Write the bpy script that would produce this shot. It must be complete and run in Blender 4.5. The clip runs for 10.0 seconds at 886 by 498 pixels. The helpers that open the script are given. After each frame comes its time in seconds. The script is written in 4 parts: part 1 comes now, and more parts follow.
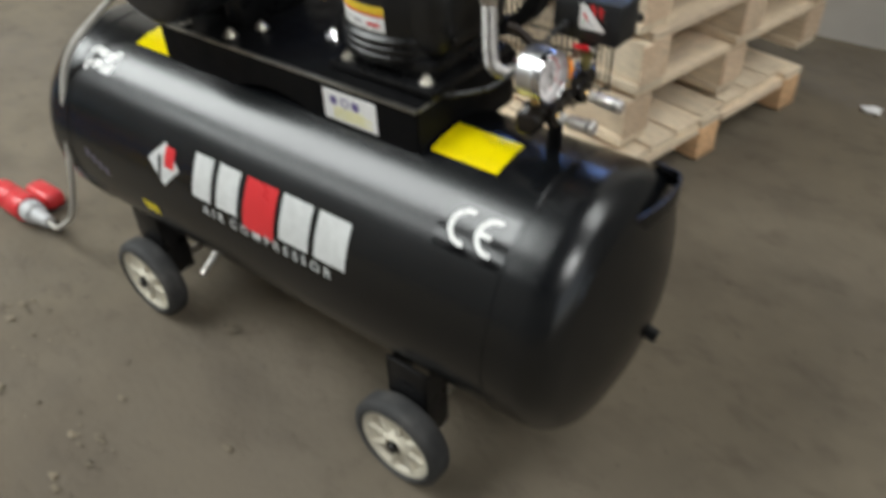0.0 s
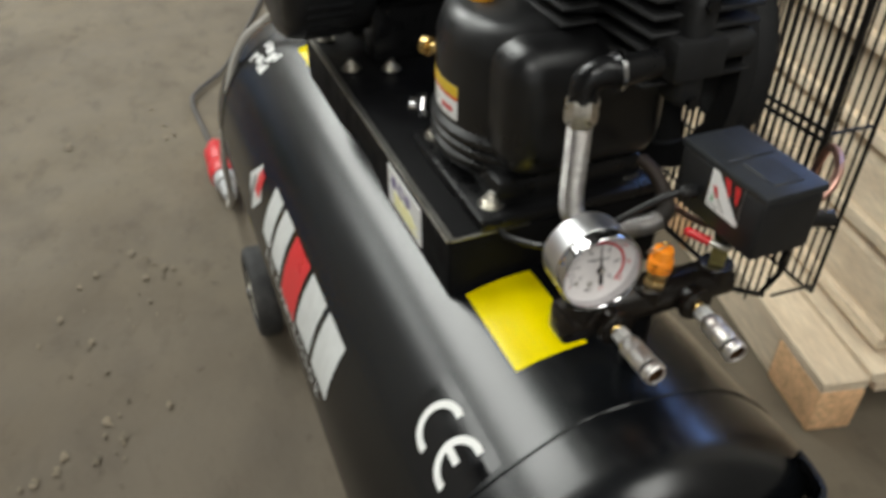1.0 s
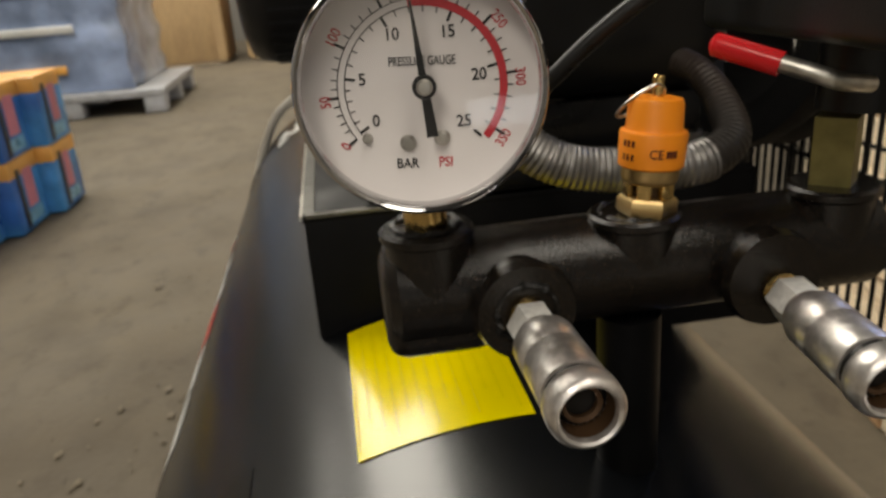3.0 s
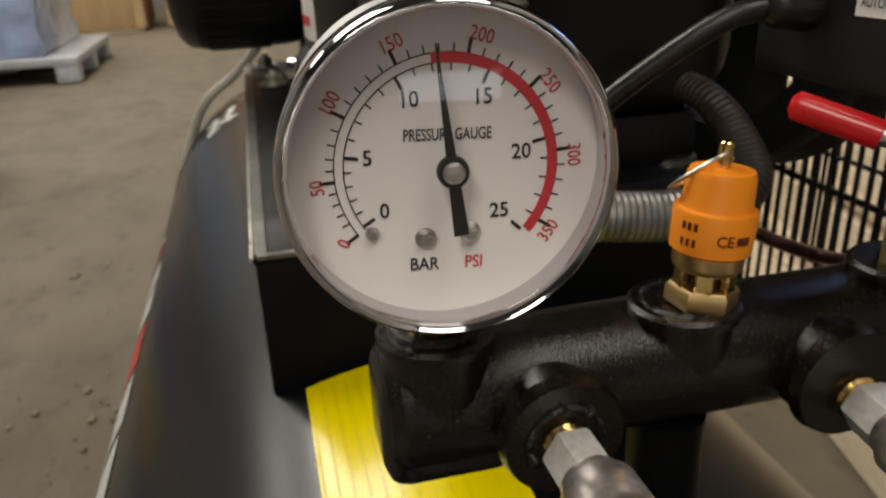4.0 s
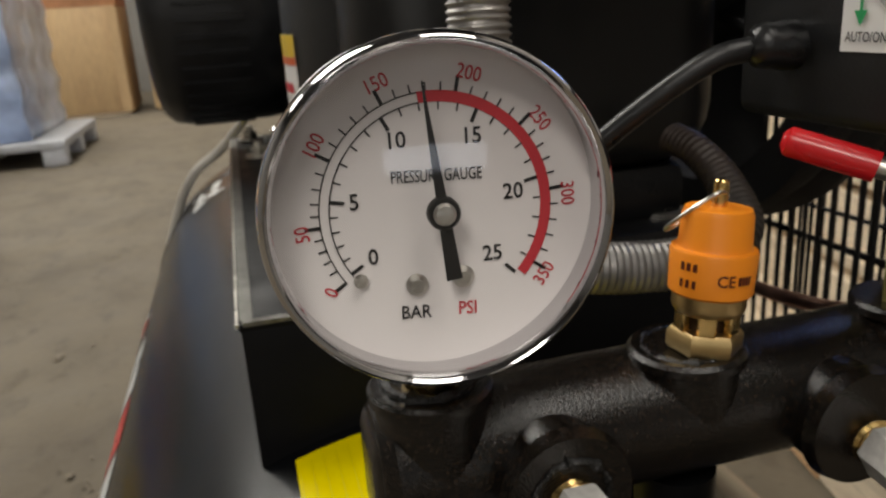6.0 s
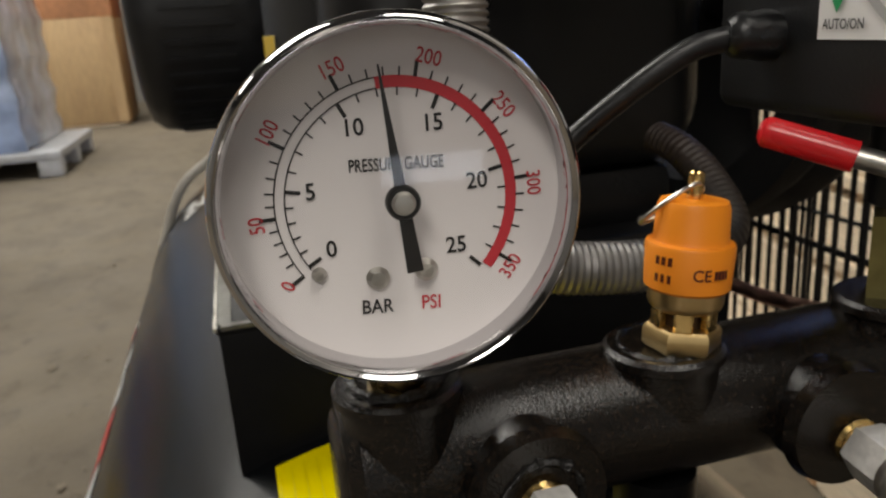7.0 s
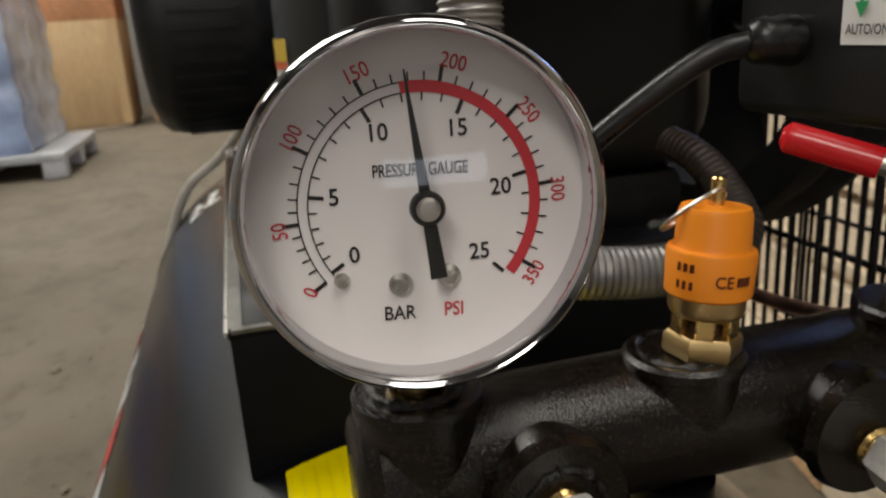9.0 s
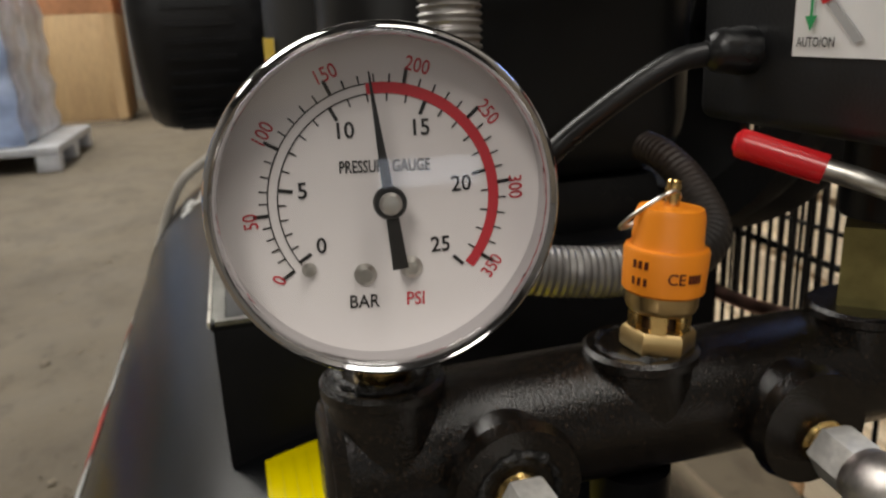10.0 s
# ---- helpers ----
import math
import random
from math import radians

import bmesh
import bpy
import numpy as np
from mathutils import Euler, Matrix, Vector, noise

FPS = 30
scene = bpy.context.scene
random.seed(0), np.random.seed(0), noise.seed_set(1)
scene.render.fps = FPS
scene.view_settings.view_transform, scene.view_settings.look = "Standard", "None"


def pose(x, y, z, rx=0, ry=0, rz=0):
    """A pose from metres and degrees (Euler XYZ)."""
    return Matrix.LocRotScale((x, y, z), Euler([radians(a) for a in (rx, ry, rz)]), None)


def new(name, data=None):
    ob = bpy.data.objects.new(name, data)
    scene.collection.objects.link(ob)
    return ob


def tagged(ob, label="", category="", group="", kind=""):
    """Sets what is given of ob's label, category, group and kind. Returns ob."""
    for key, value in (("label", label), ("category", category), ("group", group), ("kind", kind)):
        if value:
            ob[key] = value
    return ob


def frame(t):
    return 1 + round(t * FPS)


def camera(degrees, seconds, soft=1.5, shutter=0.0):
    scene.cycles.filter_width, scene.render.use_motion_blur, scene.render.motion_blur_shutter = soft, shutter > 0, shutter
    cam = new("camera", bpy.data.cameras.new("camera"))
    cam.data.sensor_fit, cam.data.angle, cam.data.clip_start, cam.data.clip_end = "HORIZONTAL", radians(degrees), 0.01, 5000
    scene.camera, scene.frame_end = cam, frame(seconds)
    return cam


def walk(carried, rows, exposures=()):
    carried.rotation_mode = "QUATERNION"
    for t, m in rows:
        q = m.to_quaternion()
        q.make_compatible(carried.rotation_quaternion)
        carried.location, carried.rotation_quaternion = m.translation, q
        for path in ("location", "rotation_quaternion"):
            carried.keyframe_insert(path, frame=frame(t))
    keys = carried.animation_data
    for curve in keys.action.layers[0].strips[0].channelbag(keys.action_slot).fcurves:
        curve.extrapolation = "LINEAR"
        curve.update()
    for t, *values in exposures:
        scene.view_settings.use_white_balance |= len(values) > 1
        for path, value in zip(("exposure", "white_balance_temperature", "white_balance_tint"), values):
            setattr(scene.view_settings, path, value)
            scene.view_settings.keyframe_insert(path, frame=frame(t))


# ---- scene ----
cam = camera(60.6, 10.0, soft=2.2, shutter=0.3)
# a small lens held close to the dial: what lies far behind goes soft
cam.data.dof.use_dof, cam.data.dof.focus_distance, cam.data.dof.aperture_fstop = True, 0.130, 38.0
# seconds, x, y, z, yaw to the left of +y, pitch, roll
PATH = [
    (0, 0.89101, -0.83100, 1.13195, 38.413, -39.207, -2.205),
    (0.1, 0.87408, -0.77397, 1.15395, 41.760, -39.006, -2.844),
    (0.3, 0.87041, -0.62686, 1.12140, 52.052, -36.999, -1.799),
    (0.5, 0.86854, -0.52986, 1.10960, 60.477, -36.732, -1.559),
    (0.7, 0.85507, -0.44630, 1.09150, 65.504, -37.279, -2.957),
    (1, 0.83129, -0.35289, 1.05438, 67.880, -37.209, 0.220),
    (1.2, 0.81332, -0.28924, 1.04665, 72.784, -38.280, -2.711),
    (1.5, 0.79110, -0.20135, 0.98232, 81.286, -39.250, -3.997),
    (1.8, 0.75257, -0.14602, 0.87100, 83.572, -36.000, -5.521),
    (2, 0.73221, -0.13280, 0.81181, 84.445, -29.796, -5.269),
    (2.2, 0.71962, -0.12627, 0.77538, 84.612, -24.167, -5.954),
    (3.3, 0.64638, -0.10628, 0.73715, 82.387, -20.127, -4.203),
    (3.5, 0.63029, -0.11024, 0.74698, 80.148, -21.498, -3.017),
    (4, 0.61079, -0.11846, 0.75156, 77.008, -22.748, -2.392),
    (4.5, 0.60583, -0.11929, 0.75485, 75.632, -21.768, -2.244),
    (5, 0.60989, -0.12066, 0.76254, 75.697, -21.715, -2.116),
    (5.5, 0.60824, -0.12051, 0.75336, 76.401, -18.763, -3.566),
    (7, 0.60429, -0.11123, 0.73946, 75.526, -16.722, -3.981),
    (7.5, 0.60359, -0.11007, 0.73896, 75.855, -16.331, -4.310),
    (8, 0.60363, -0.11089, 0.73986, 76.092, -16.295, -4.409),
    (8.5, 0.60489, -0.11255, 0.74106, 76.196, -15.931, -4.326),
    (9, 0.60206, -0.11458, 0.74003, 75.698, -16.515, -3.852),
    (9.5, 0.60621, -0.11095, 0.74312, 75.825, -16.044, -3.713),
    (10, 0.61180, -0.11087, 0.74056, 75.228, -16.457, -2.667),
]
walk(cam, [(t, pose(x, y, z, 90 + p, 0, w) @ pose(0, 0, 0, 0, 0, r)) for t, x, y, z, w, p, r in PATH], [(0.0, -0.02, 6400, 7.5), (0.5, -0.32, 6400, 7), (1.0, -0.13, 6650, 7), (1.5, -0.10, 6850, 7), (2.0, -0.17, 7200, 7.5), (2.2, -0.2, 7350, 8), (3.4, -0.52, 7600, 11.5), (5.0, -0.48, 7150, 11.5), (10.0, -0.46, 7050, 12)])

# ---- light ----
world = bpy.data.worlds.new("world")
scene.world = world
world.use_nodes = True
wn = world.node_tree
sky = wn.nodes.new("ShaderNodeTexSky")
sky.sky_type, sky.sun_disc, sky.sun_elevation, sky.sun_rotation = "NISHITA", False, radians(40), radians(120)
wn.links.new(sky.outputs[0], wn.nodes["Background"].inputs[0])
wn.nodes["Background"].inputs[1].default_value = 0.05


def window_light(name, x, y, z, sx, sy, watts, rx=0, ry=0, color=(1, 1, 1)):
    lamp = bpy.data.lights.new(name, "AREA")
    lamp.shape, lamp.size, lamp.size_y, lamp.energy, lamp.color = "RECTANGLE", sx, sy, watts, color
    ob = new(name, lamp)
    ob.matrix_world = pose(x, y, z, rx, ry, 0)
    return ob


# daylight through the long roof light
window_light("overhead_area_light", -4.95, -1.9, 4.62, 7.4, 2.2, 600, color=(0.98, 1.0, 0.98))
# added fill from the south for the front faces
window_light("overhead_area_light", -5.35, -4.6, 4.62, 6.6, 1.2, 170, color=(0.98, 1.0, 0.98))
# added fill for the right-hand floor and dial; no roof light known here
window_light("overhead_area_light", 2.48, 1.0, 4.62, 2.5, 1.5, 95, color=(1.0, 1.0, 0.97))
# added lamp, set so the bezel shades the dial's upper right
window_light("overhead_area_light", 4.2, -2.2, 4.62, 2.4, 1.5, 185, color=(1.0, 1.0, 0.98))
window_light("north_window_daylight", -0.55, 1.93, 1.68, 0.9, 0.85, 22, -90, 0, color=(0.24, 0.42, 1.0))
# added fill facing the dial; no gate is known in this wall
window_light("dial_fill_light", 5.82, -2.65, 1.9, 3.0, 4.5, 20, 0, 90, color=(0.97, 0.99, 1.0))
# daylight through the low hatch in the end wall behind
window_light("hatch_daylight", 5.82, 0.31, 0.15, 0.20, 0.74, 2.1, 0, 90, color=(0.72, 0.84, 1.0))


# ---- materials ----
def material(name, color, rough=0.5, metal=0.0, var=0.15, scale=20.0, bump=0.0, bump_scale=None, rough_var=0.1, other=None, mix=(0.45, 0.6), coat=0.0, per_object=0.0, stretch=None):
    """A surface with grain at a fine and a coarse scale; other: a second colour in patches."""
    m = bpy.data.materials.new(name)
    m.use_nodes = True
    t = m.node_tree
    b = t.nodes["Principled BSDF"]
    b.inputs["Metallic"].default_value = metal
    b.inputs["Coat Weight"].default_value = coat
    co = t.nodes.new("ShaderNodeTexCoord")
    src = co.outputs["Object"]
    if stretch:
        mp = t.nodes.new("ShaderNodeMapping")
        mp.inputs["Scale"].default_value = stretch
        t.links.new(src, mp.inputs["Vector"])
        src = mp.outputs[0]

    def grain(s, detail=6.0):
        n = t.nodes.new("ShaderNodeTexNoise")
        n.inputs["Scale"].default_value, n.inputs["Detail"].default_value = s, detail
        t.links.new(src, n.inputs["Vector"])
        return n.outputs["Fac"]

    def ramp(fac, a, b2, lo, hi):
        r = t.nodes.new("ShaderNodeMapRange")
        r.inputs[1].default_value, r.inputs[2].default_value, r.inputs[3].default_value, r.inputs[4].default_value = a, b2, lo, hi
        t.links.new(fac, r.inputs[0])
        return r.outputs[0]

    fine, coarse = grain(scale), grain(scale * 0.13, 4.0)
    value = t.nodes.new("ShaderNodeMath")
    value.operation = "MULTIPLY"
    t.links.new(ramp(fine, 0.3, 0.7, 1 - var, 1 + var), value.inputs[0])
    t.links.new(ramp(coarse, 0.3, 0.7, 1 - var, 1 + var), value.inputs[1])
    last = value.outputs[0]
    if per_object:
        info = t.nodes.new("ShaderNodeObjectInfo")
        again = t.nodes.new("ShaderNodeMath")
        again.operation = "MULTIPLY"
        t.links.new(last, again.inputs[0])
        t.links.new(ramp(info.outputs["Random"], 0, 1, 1 - per_object, 1 + per_object), again.inputs[1])
        last = again.outputs[0]
    base = t.nodes.new("ShaderNodeMixRGB")
    base.inputs[1].default_value = (*color, 1)
    base.inputs[2].default_value = (*(other or color), 1)
    if other:
        t.links.new(ramp(coarse, *mix, 0, 1), base.inputs[0])
    tint = t.nodes.new("ShaderNodeMixRGB")
    tint.blend_type = "MULTIPLY"
    tint.inputs[0].default_value = 1
    t.links.new(base.outputs[0], tint.inputs[1])
    t.links.new(last, tint.inputs[2])
    t.links.new(tint.outputs[0], b.inputs["Base Color"])
    t.links.new(ramp(grain(scale * 0.5), 0.3, 0.7, max(rough - rough_var, 0.02), min(rough + rough_var, 1)), b.inputs["Roughness"])
    if bump:
        n = t.nodes.new("ShaderNodeBump")
        n.inputs["Strength"].default_value, n.inputs["Distance"].default_value = 1.0, bump
        t.links.new(grain(bump_scale or scale), n.inputs["Height"])
        t.links.new(n.outputs[0], b.inputs["Normal"])
    return m


TANK = material("satin black tank paint", (0.0025, 0.003, 0.0038), 0.245, 0, 0.12, 12, 0.00004, 90, 0.02)
TANK.node_tree.nodes["Principled BSDF"].inputs["Specular IOR Level"].default_value = 0.56
BLACK = material("black gloss paint", (0.005, 0.005, 0.0055), 0.32, 0, 0.2, 60, 0.00007, 300)
BLACK.node_tree.nodes["Principled BSDF"].inputs["Specular IOR Level"].default_value = 0.36
GLINTSTEEL = material("dull steel for edge highlights", (0.22, 0.215, 0.20), 0.42, 1, 0.2, 200, 0.0001, 600)
PLATE = material("dull black plate paint", (0.004, 0.004, 0.0045), 0.5, 0, 0.2, 60, 0.00007, 300)
PLATE.node_tree.nodes["Principled BSDF"].inputs["Specular IOR Level"].default_value = 0.10
PUMPBLACK = material("satin black pump paint", (0.006, 0.006, 0.0065), 0.36, 0, 0.15, 60, 0.00006, 300)
SEALANT = material("wet dark sealant", (0.006, 0.006, 0.006), 0.07, 0, 0.3, 300, 0.0007, 1100)
SATINBRASS = material("satin brass", (0.66, 0.47, 0.22), 0.38, 1, 0.12, 150)
PATCH = material("glossy black film", (0.004, 0.004, 0.0045), 0.14, 0, 0.1, 60)
MATT = material("black moulded plastic", (0.009, 0.0095, 0.011), 0.42, 0, 0.2, 80, 0.0001, 900)
# the brown second colour paints in a warm reflection
CAST = material("black casting with brown sheen painted in", (0.0035, 0.0032, 0.0030), 0.17, 0, 0.3, 9000, 0.00020, 1400, 0.05, other=(0.030, 0.019, 0.012), mix=(0.46, 0.80))
CAST.node_tree.nodes["Principled BSDF"].inputs["Specular IOR Level"].default_value = 0.5
SLATE = material("slate grey plastic", (0.017, 0.019, 0.022), 0.45, 0, 0.15, 80, 0.0001, 900)
FINS = material("black painted fins", (0.004, 0.004, 0.0045), 0.7, 0, 0.25, 90, 0.0003, 400)
CASECHROME = material("dulled chrome", (0.74, 0.74, 0.75), 0.34, 1, 0.06, 60, 0.00005, 400, 0.05)
CHROME = material("chrome", (0.68, 0.68, 0.70), 0.13, 1, 0.04, 60, 0.00003, 300, 0.03)
NICKEL = material("worn nickel", (0.88, 0.84, 0.81), 0.37, 0.9, 0.15, 420, 0.00010, 500, 0.08, other=(0.46, 0.40, 0.38), mix=(0.50, 0.66))
PALENICKEL = material("pale matt nickel", (0.80, 0.79, 0.76), 0.42, 0.25, 0.12, 420, 0.0001, 700)
RIMCHROME = material("polished chrome", (0.62, 0.61, 0.62), 0.08, 1, 0.03, 60, 0.00002, 200, 0.02)
ZINC = material("zinc plated steel", (0.62, 0.60, 0.55), 0.35, 1, 0.2, 200, 0.0001, 600)
BRASS = material("brass", (0.72, 0.50, 0.20), 0.24, 1, 0.15, 150, 0.00005, 500)
CAPINK = material("dark red-brown print", (0.10, 0.018, 0.006), 0.4, 0, 0.05)
SHEATH = material("black rubber sheath", (0.006, 0.006, 0.0065), 0.33, 0, 0.15, 90, 0.0001, 700)
DULLBRASS = material("dull yellow chromate", (0.30, 0.26, 0.10), 0.4, 0.7, 0.2, 150, 0.0001, 500)
OLDBRASS = material("browned brass", (0.085, 0.045, 0.022), 0.4, 0.5, 0.2, 150)
COPPER = material("dull copper", (0.72, 0.42, 0.34), 0.38, 1, 0.2, 120)
HOSE = material("corrugated steel hose", (0.40, 0.385, 0.37), 0.42, 0.85, 0.2, 120, 0.0001, 700, other=(0.36, 0.31, 0.27), mix=(0.5, 0.75))
DARKHOSE = material("oily dark hose", (0.035, 0.029, 0.025), 0.5, 0.2, 0.2, 120, 0.0001, 700, other=(0.030, 0.019, 0.014), mix=(0.45, 0.65))
RUBBER = material("dark grey rubber", (0.030, 0.030, 0.030), 0.75, 0, 0.25, 90, 0.0003, 500, other=(0.08, 0.075, 0.07), mix=(0.5, 0.8))
CREAM = material("cream plastic rim", (0.60, 0.56, 0.46), 0.5, 0, 0.12, 60, 0.0002, 300, other=(0.40, 0.36, 0.29), mix=(0.5, 0.75))
YELLOW = material("yellow sticker film", (0.86, 0.70, 0.0), 0.19, 0, 0.03, 30, 0, None, 0.04)
INK = material("black print", (0.008, 0.008, 0.008), 0.4, 0, 0.05)
DARKINK = material("olive print", (0.70, 0.565, 0.0), 0.35, 0, 0.05)
REDINK = material("red print", (0.62, 0.03, 0.035), 0.35, 0, 0.06)
DIALRED = material("dial red", (0.60, 0.035, 0.05), 0.5, 0, 0.04)
WHITE = material("white print", (0.72, 0.72, 0.70), 0.4, 0, 0.06, 60)
SILVER = material("light grey print", (0.58, 0.59, 0.58), 0.4, 0, 0.08, 60)
LABEL = material("white paper label", (0.82, 0.81, 0.80), 0.4, 0, 0.05, 60)
GREEN = material("green print", (0.02, 0.35, 0.12), 0.4, 0, 0.05)
VIOLET = material("violet print", (0.16, 0.13, 0.30), 0.4, 0, 0.05)
PALEYELLOW = material("pale yellow print", (0.70, 0.66, 0.30), 0.4, 0, 0.08)
DIAL = material("white dial", (0.80, 0.76, 0.75), 0.5, 0, 0.015, 40)
ORANGE = material("orange plastic", (0.90, 0.27, 0.015), 0.38, 0, 0.05, 60)
CAPYELLOW = material("yellow orange plastic", (0.92, 0.42, 0.015), 0.38, 0, 0.05, 60)
REDVINYL = material("red vinyl grip", (0.62, 0.015, 0.02), 0.25, 0, 0.08, 60)
REDPLUG = material("red plug plastic", (0.55, 0.03, 0.035), 0.4, 0, 0.12, 60)
GREYPLASTIC = material("grey plastic", (0.42, 0.42, 0.42), 0.45, 0, 0.1, 60)
GREYCABLE = material("grey cable sheath", (0.42, 0.40, 0.36), 0.55, 0, 0.12, 60)
DARKCABLE = material("dark cable sheath", (0.07, 0.065, 0.06), 0.55, 0, 0.2, 60)
WOOD = material("weathered pallet wood", (0.74, 0.62, 0.46), 0.75, 0, 0.14, 30, 0.0006, 80, other=(0.58, 0.47, 0.34), per_object=0.14, stretch=(1, 6, 6))
WOODY = material("weathered pallet wood across", (0.74, 0.60, 0.43), 0.75, 0, 0.14, 30, 0.0006, 80, other=(0.60, 0.48, 0.35), per_object=0.14, stretch=(6, 1, 6))
PALEEND = material("pale end grain", (0.66, 0.50, 0.35), 0.8, 0, 0.2, 120, 0.0006, 200, other=(0.52, 0.38, 0.26), per_object=0.15)
BLOCK = material("chipboard block", (0.74, 0.46, 0.25), 0.8, 0, 0.25, 120, 0.0008, 200, other=(0.56, 0.34, 0.18), per_object=0.15)
PLY = material("plywood crate", (0.46, 0.31, 0.16), 0.7, 0, 0.12, 18, 0.0003, 60, other=(0.38, 0.25, 0.13), stretch=(3, 3, 0.6), per_object=0.1)
RUSTBOARD = material("reddish brown board", (0.42, 0.19, 0.09), 0.7, 0, 0.15, 18)
FLOOR = material("dusty concrete floor", (0.148, 0.121, 0.083), 0.85, 0, 0.10, 9, 0.002, 60, 0.08, other=(0.116, 0.096, 0.071), mix=(0.35, 0.7))


def dirtied(m, marks, dark, depth):
    """Adds dark smears and shallow dents: marks holds rows of scale, threshold, softness, strength."""
    t = m.node_tree
    b = t.nodes["Principled BSDF"]
    co = t.nodes.new("ShaderNodeTexCoord")
    color, last_bump = b.inputs["Base Color"].links[0].from_socket, b.inputs["Normal"].links[0].from_socket
    for s, edge, soft, strength, stretch in marks:
        mp = t.nodes.new("ShaderNodeMapping")
        mp.inputs["Scale"].default_value = stretch
        mp.inputs["Rotation"].default_value = (0, 0, 0.5 * s)
        n = t.nodes.new("ShaderNodeTexNoise")
        n.inputs["Scale"].default_value, n.inputs["Detail"].default_value, n.inputs["Roughness"].default_value = s, 7.0, 0.6
        t.links.new(co.outputs["Object"], mp.inputs["Vector"])
        t.links.new(mp.outputs[0], n.inputs["Vector"])
        r = t.nodes.new("ShaderNodeMapRange")
        r.inputs[1].default_value, r.inputs[2].default_value, r.inputs[3].default_value, r.inputs[4].default_value = edge, edge + soft, 0.0, strength
        t.links.new(n.outputs["Fac"], r.inputs[0])
        x = t.nodes.new("ShaderNodeMixRGB")
        x.inputs[2].default_value = (*dark, 1)
        t.links.new(r.outputs[0], x.inputs[0])
        t.links.new(color, x.inputs[1])
        color = x.outputs[0]
        p = t.nodes.new("ShaderNodeBump")
        p.inputs["Strength"].default_value, p.inputs["Distance"].default_value = 0.8, depth
        t.links.new(r.outputs[0], p.inputs["Height"])
        t.links.new(last_bump, p.inputs["Normal"])
        last_bump = p.outputs[0]
    t.links.new(color, b.inputs["Base Color"])
    t.links.new(last_bump, b.inputs["Normal"])


dirtied(FLOOR, ((3.0, 0.48, 0.25, 0.55, (1, 1.6, 1)), (8.0, 0.54, 0.16, 0.50, (1, 1.7, 1)), (30.0, 0.64, 0.08, 0.50, (1, 1.3, 1))), (0.066, 0.052, 0.037), 0.004)


def soiled(m, x, y, reach, patch_color, strength):
    """A darker brown patch with a ragged edge round x, y."""
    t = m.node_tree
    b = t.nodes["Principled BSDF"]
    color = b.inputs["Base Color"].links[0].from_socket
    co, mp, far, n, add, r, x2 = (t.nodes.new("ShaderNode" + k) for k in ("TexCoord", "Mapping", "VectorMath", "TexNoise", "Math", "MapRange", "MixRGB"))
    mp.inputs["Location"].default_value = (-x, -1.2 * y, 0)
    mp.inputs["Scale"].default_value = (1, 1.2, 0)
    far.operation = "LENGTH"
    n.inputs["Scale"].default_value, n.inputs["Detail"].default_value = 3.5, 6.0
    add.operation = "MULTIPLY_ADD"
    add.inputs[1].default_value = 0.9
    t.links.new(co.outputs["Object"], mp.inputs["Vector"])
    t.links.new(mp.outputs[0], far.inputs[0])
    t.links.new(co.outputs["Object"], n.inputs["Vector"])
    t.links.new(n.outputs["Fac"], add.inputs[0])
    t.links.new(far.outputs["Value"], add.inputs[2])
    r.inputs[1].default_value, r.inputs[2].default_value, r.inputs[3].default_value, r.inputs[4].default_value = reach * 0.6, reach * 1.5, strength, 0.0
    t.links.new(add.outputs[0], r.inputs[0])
    x2.inputs[2].default_value = (*patch_color, 1)
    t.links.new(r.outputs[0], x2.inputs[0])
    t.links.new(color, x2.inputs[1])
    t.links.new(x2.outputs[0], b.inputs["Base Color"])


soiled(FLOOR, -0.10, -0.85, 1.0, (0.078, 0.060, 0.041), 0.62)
PALEPLASTER = material("pale plaster", (0.58, 0.55, 0.50), 0.9, 0, 0.06, 6, 0.001, 60)
PLASTER = material("grey block wall", (0.20, 0.19, 0.175), 0.9, 0, 0.06, 6, 0.001, 60)
ROOFING = material("dark roof sheeting", (0.07, 0.07, 0.068), 0.8, 0, 0.1, 6)
GRIT = material("grit", (0.135, 0.110, 0.077), 0.9, 0, 0.4, 200, per_object=0.2)
CARTONBLUE = material("blue printed carton", (0.03, 0.16, 0.50), 0.35, 0, 0.25, 14, other=(0.06, 0.30, 0.62), mix=(0.45, 0.55), per_object=0.1)
CARTONORANGE = material("orange printed carton", (0.85, 0.42, 0.10), 0.4, 0, 0.12, 10, other=(0.80, 0.50, 0.30), mix=(0.5, 0.6), per_object=0.1)
CARTONPINK = material("pink print", (0.66, 0.22, 0.26), 0.4, 0, 0.1)
CARTONYELLOW = material("yellow carton", (0.80, 0.55, 0.04), 0.4, 0, 0.1)
WRAP = material("shrink wrapped goods", (0.33, 0.42, 0.62), 0.22, 0, 0.35, 5, 0.006, 12, 0.1, other=(0.62, 0.64, 0.68), mix=(0.42, 0.58))
GREYPALLET = material("grey plastic pallet", (0.42, 0.43, 0.45), 0.5, 0, 0.15, 20)
FOLIAGE = material("dark green wrap", (0.01, 0.05, 0.03), 0.5, 0, 0.4, 12)

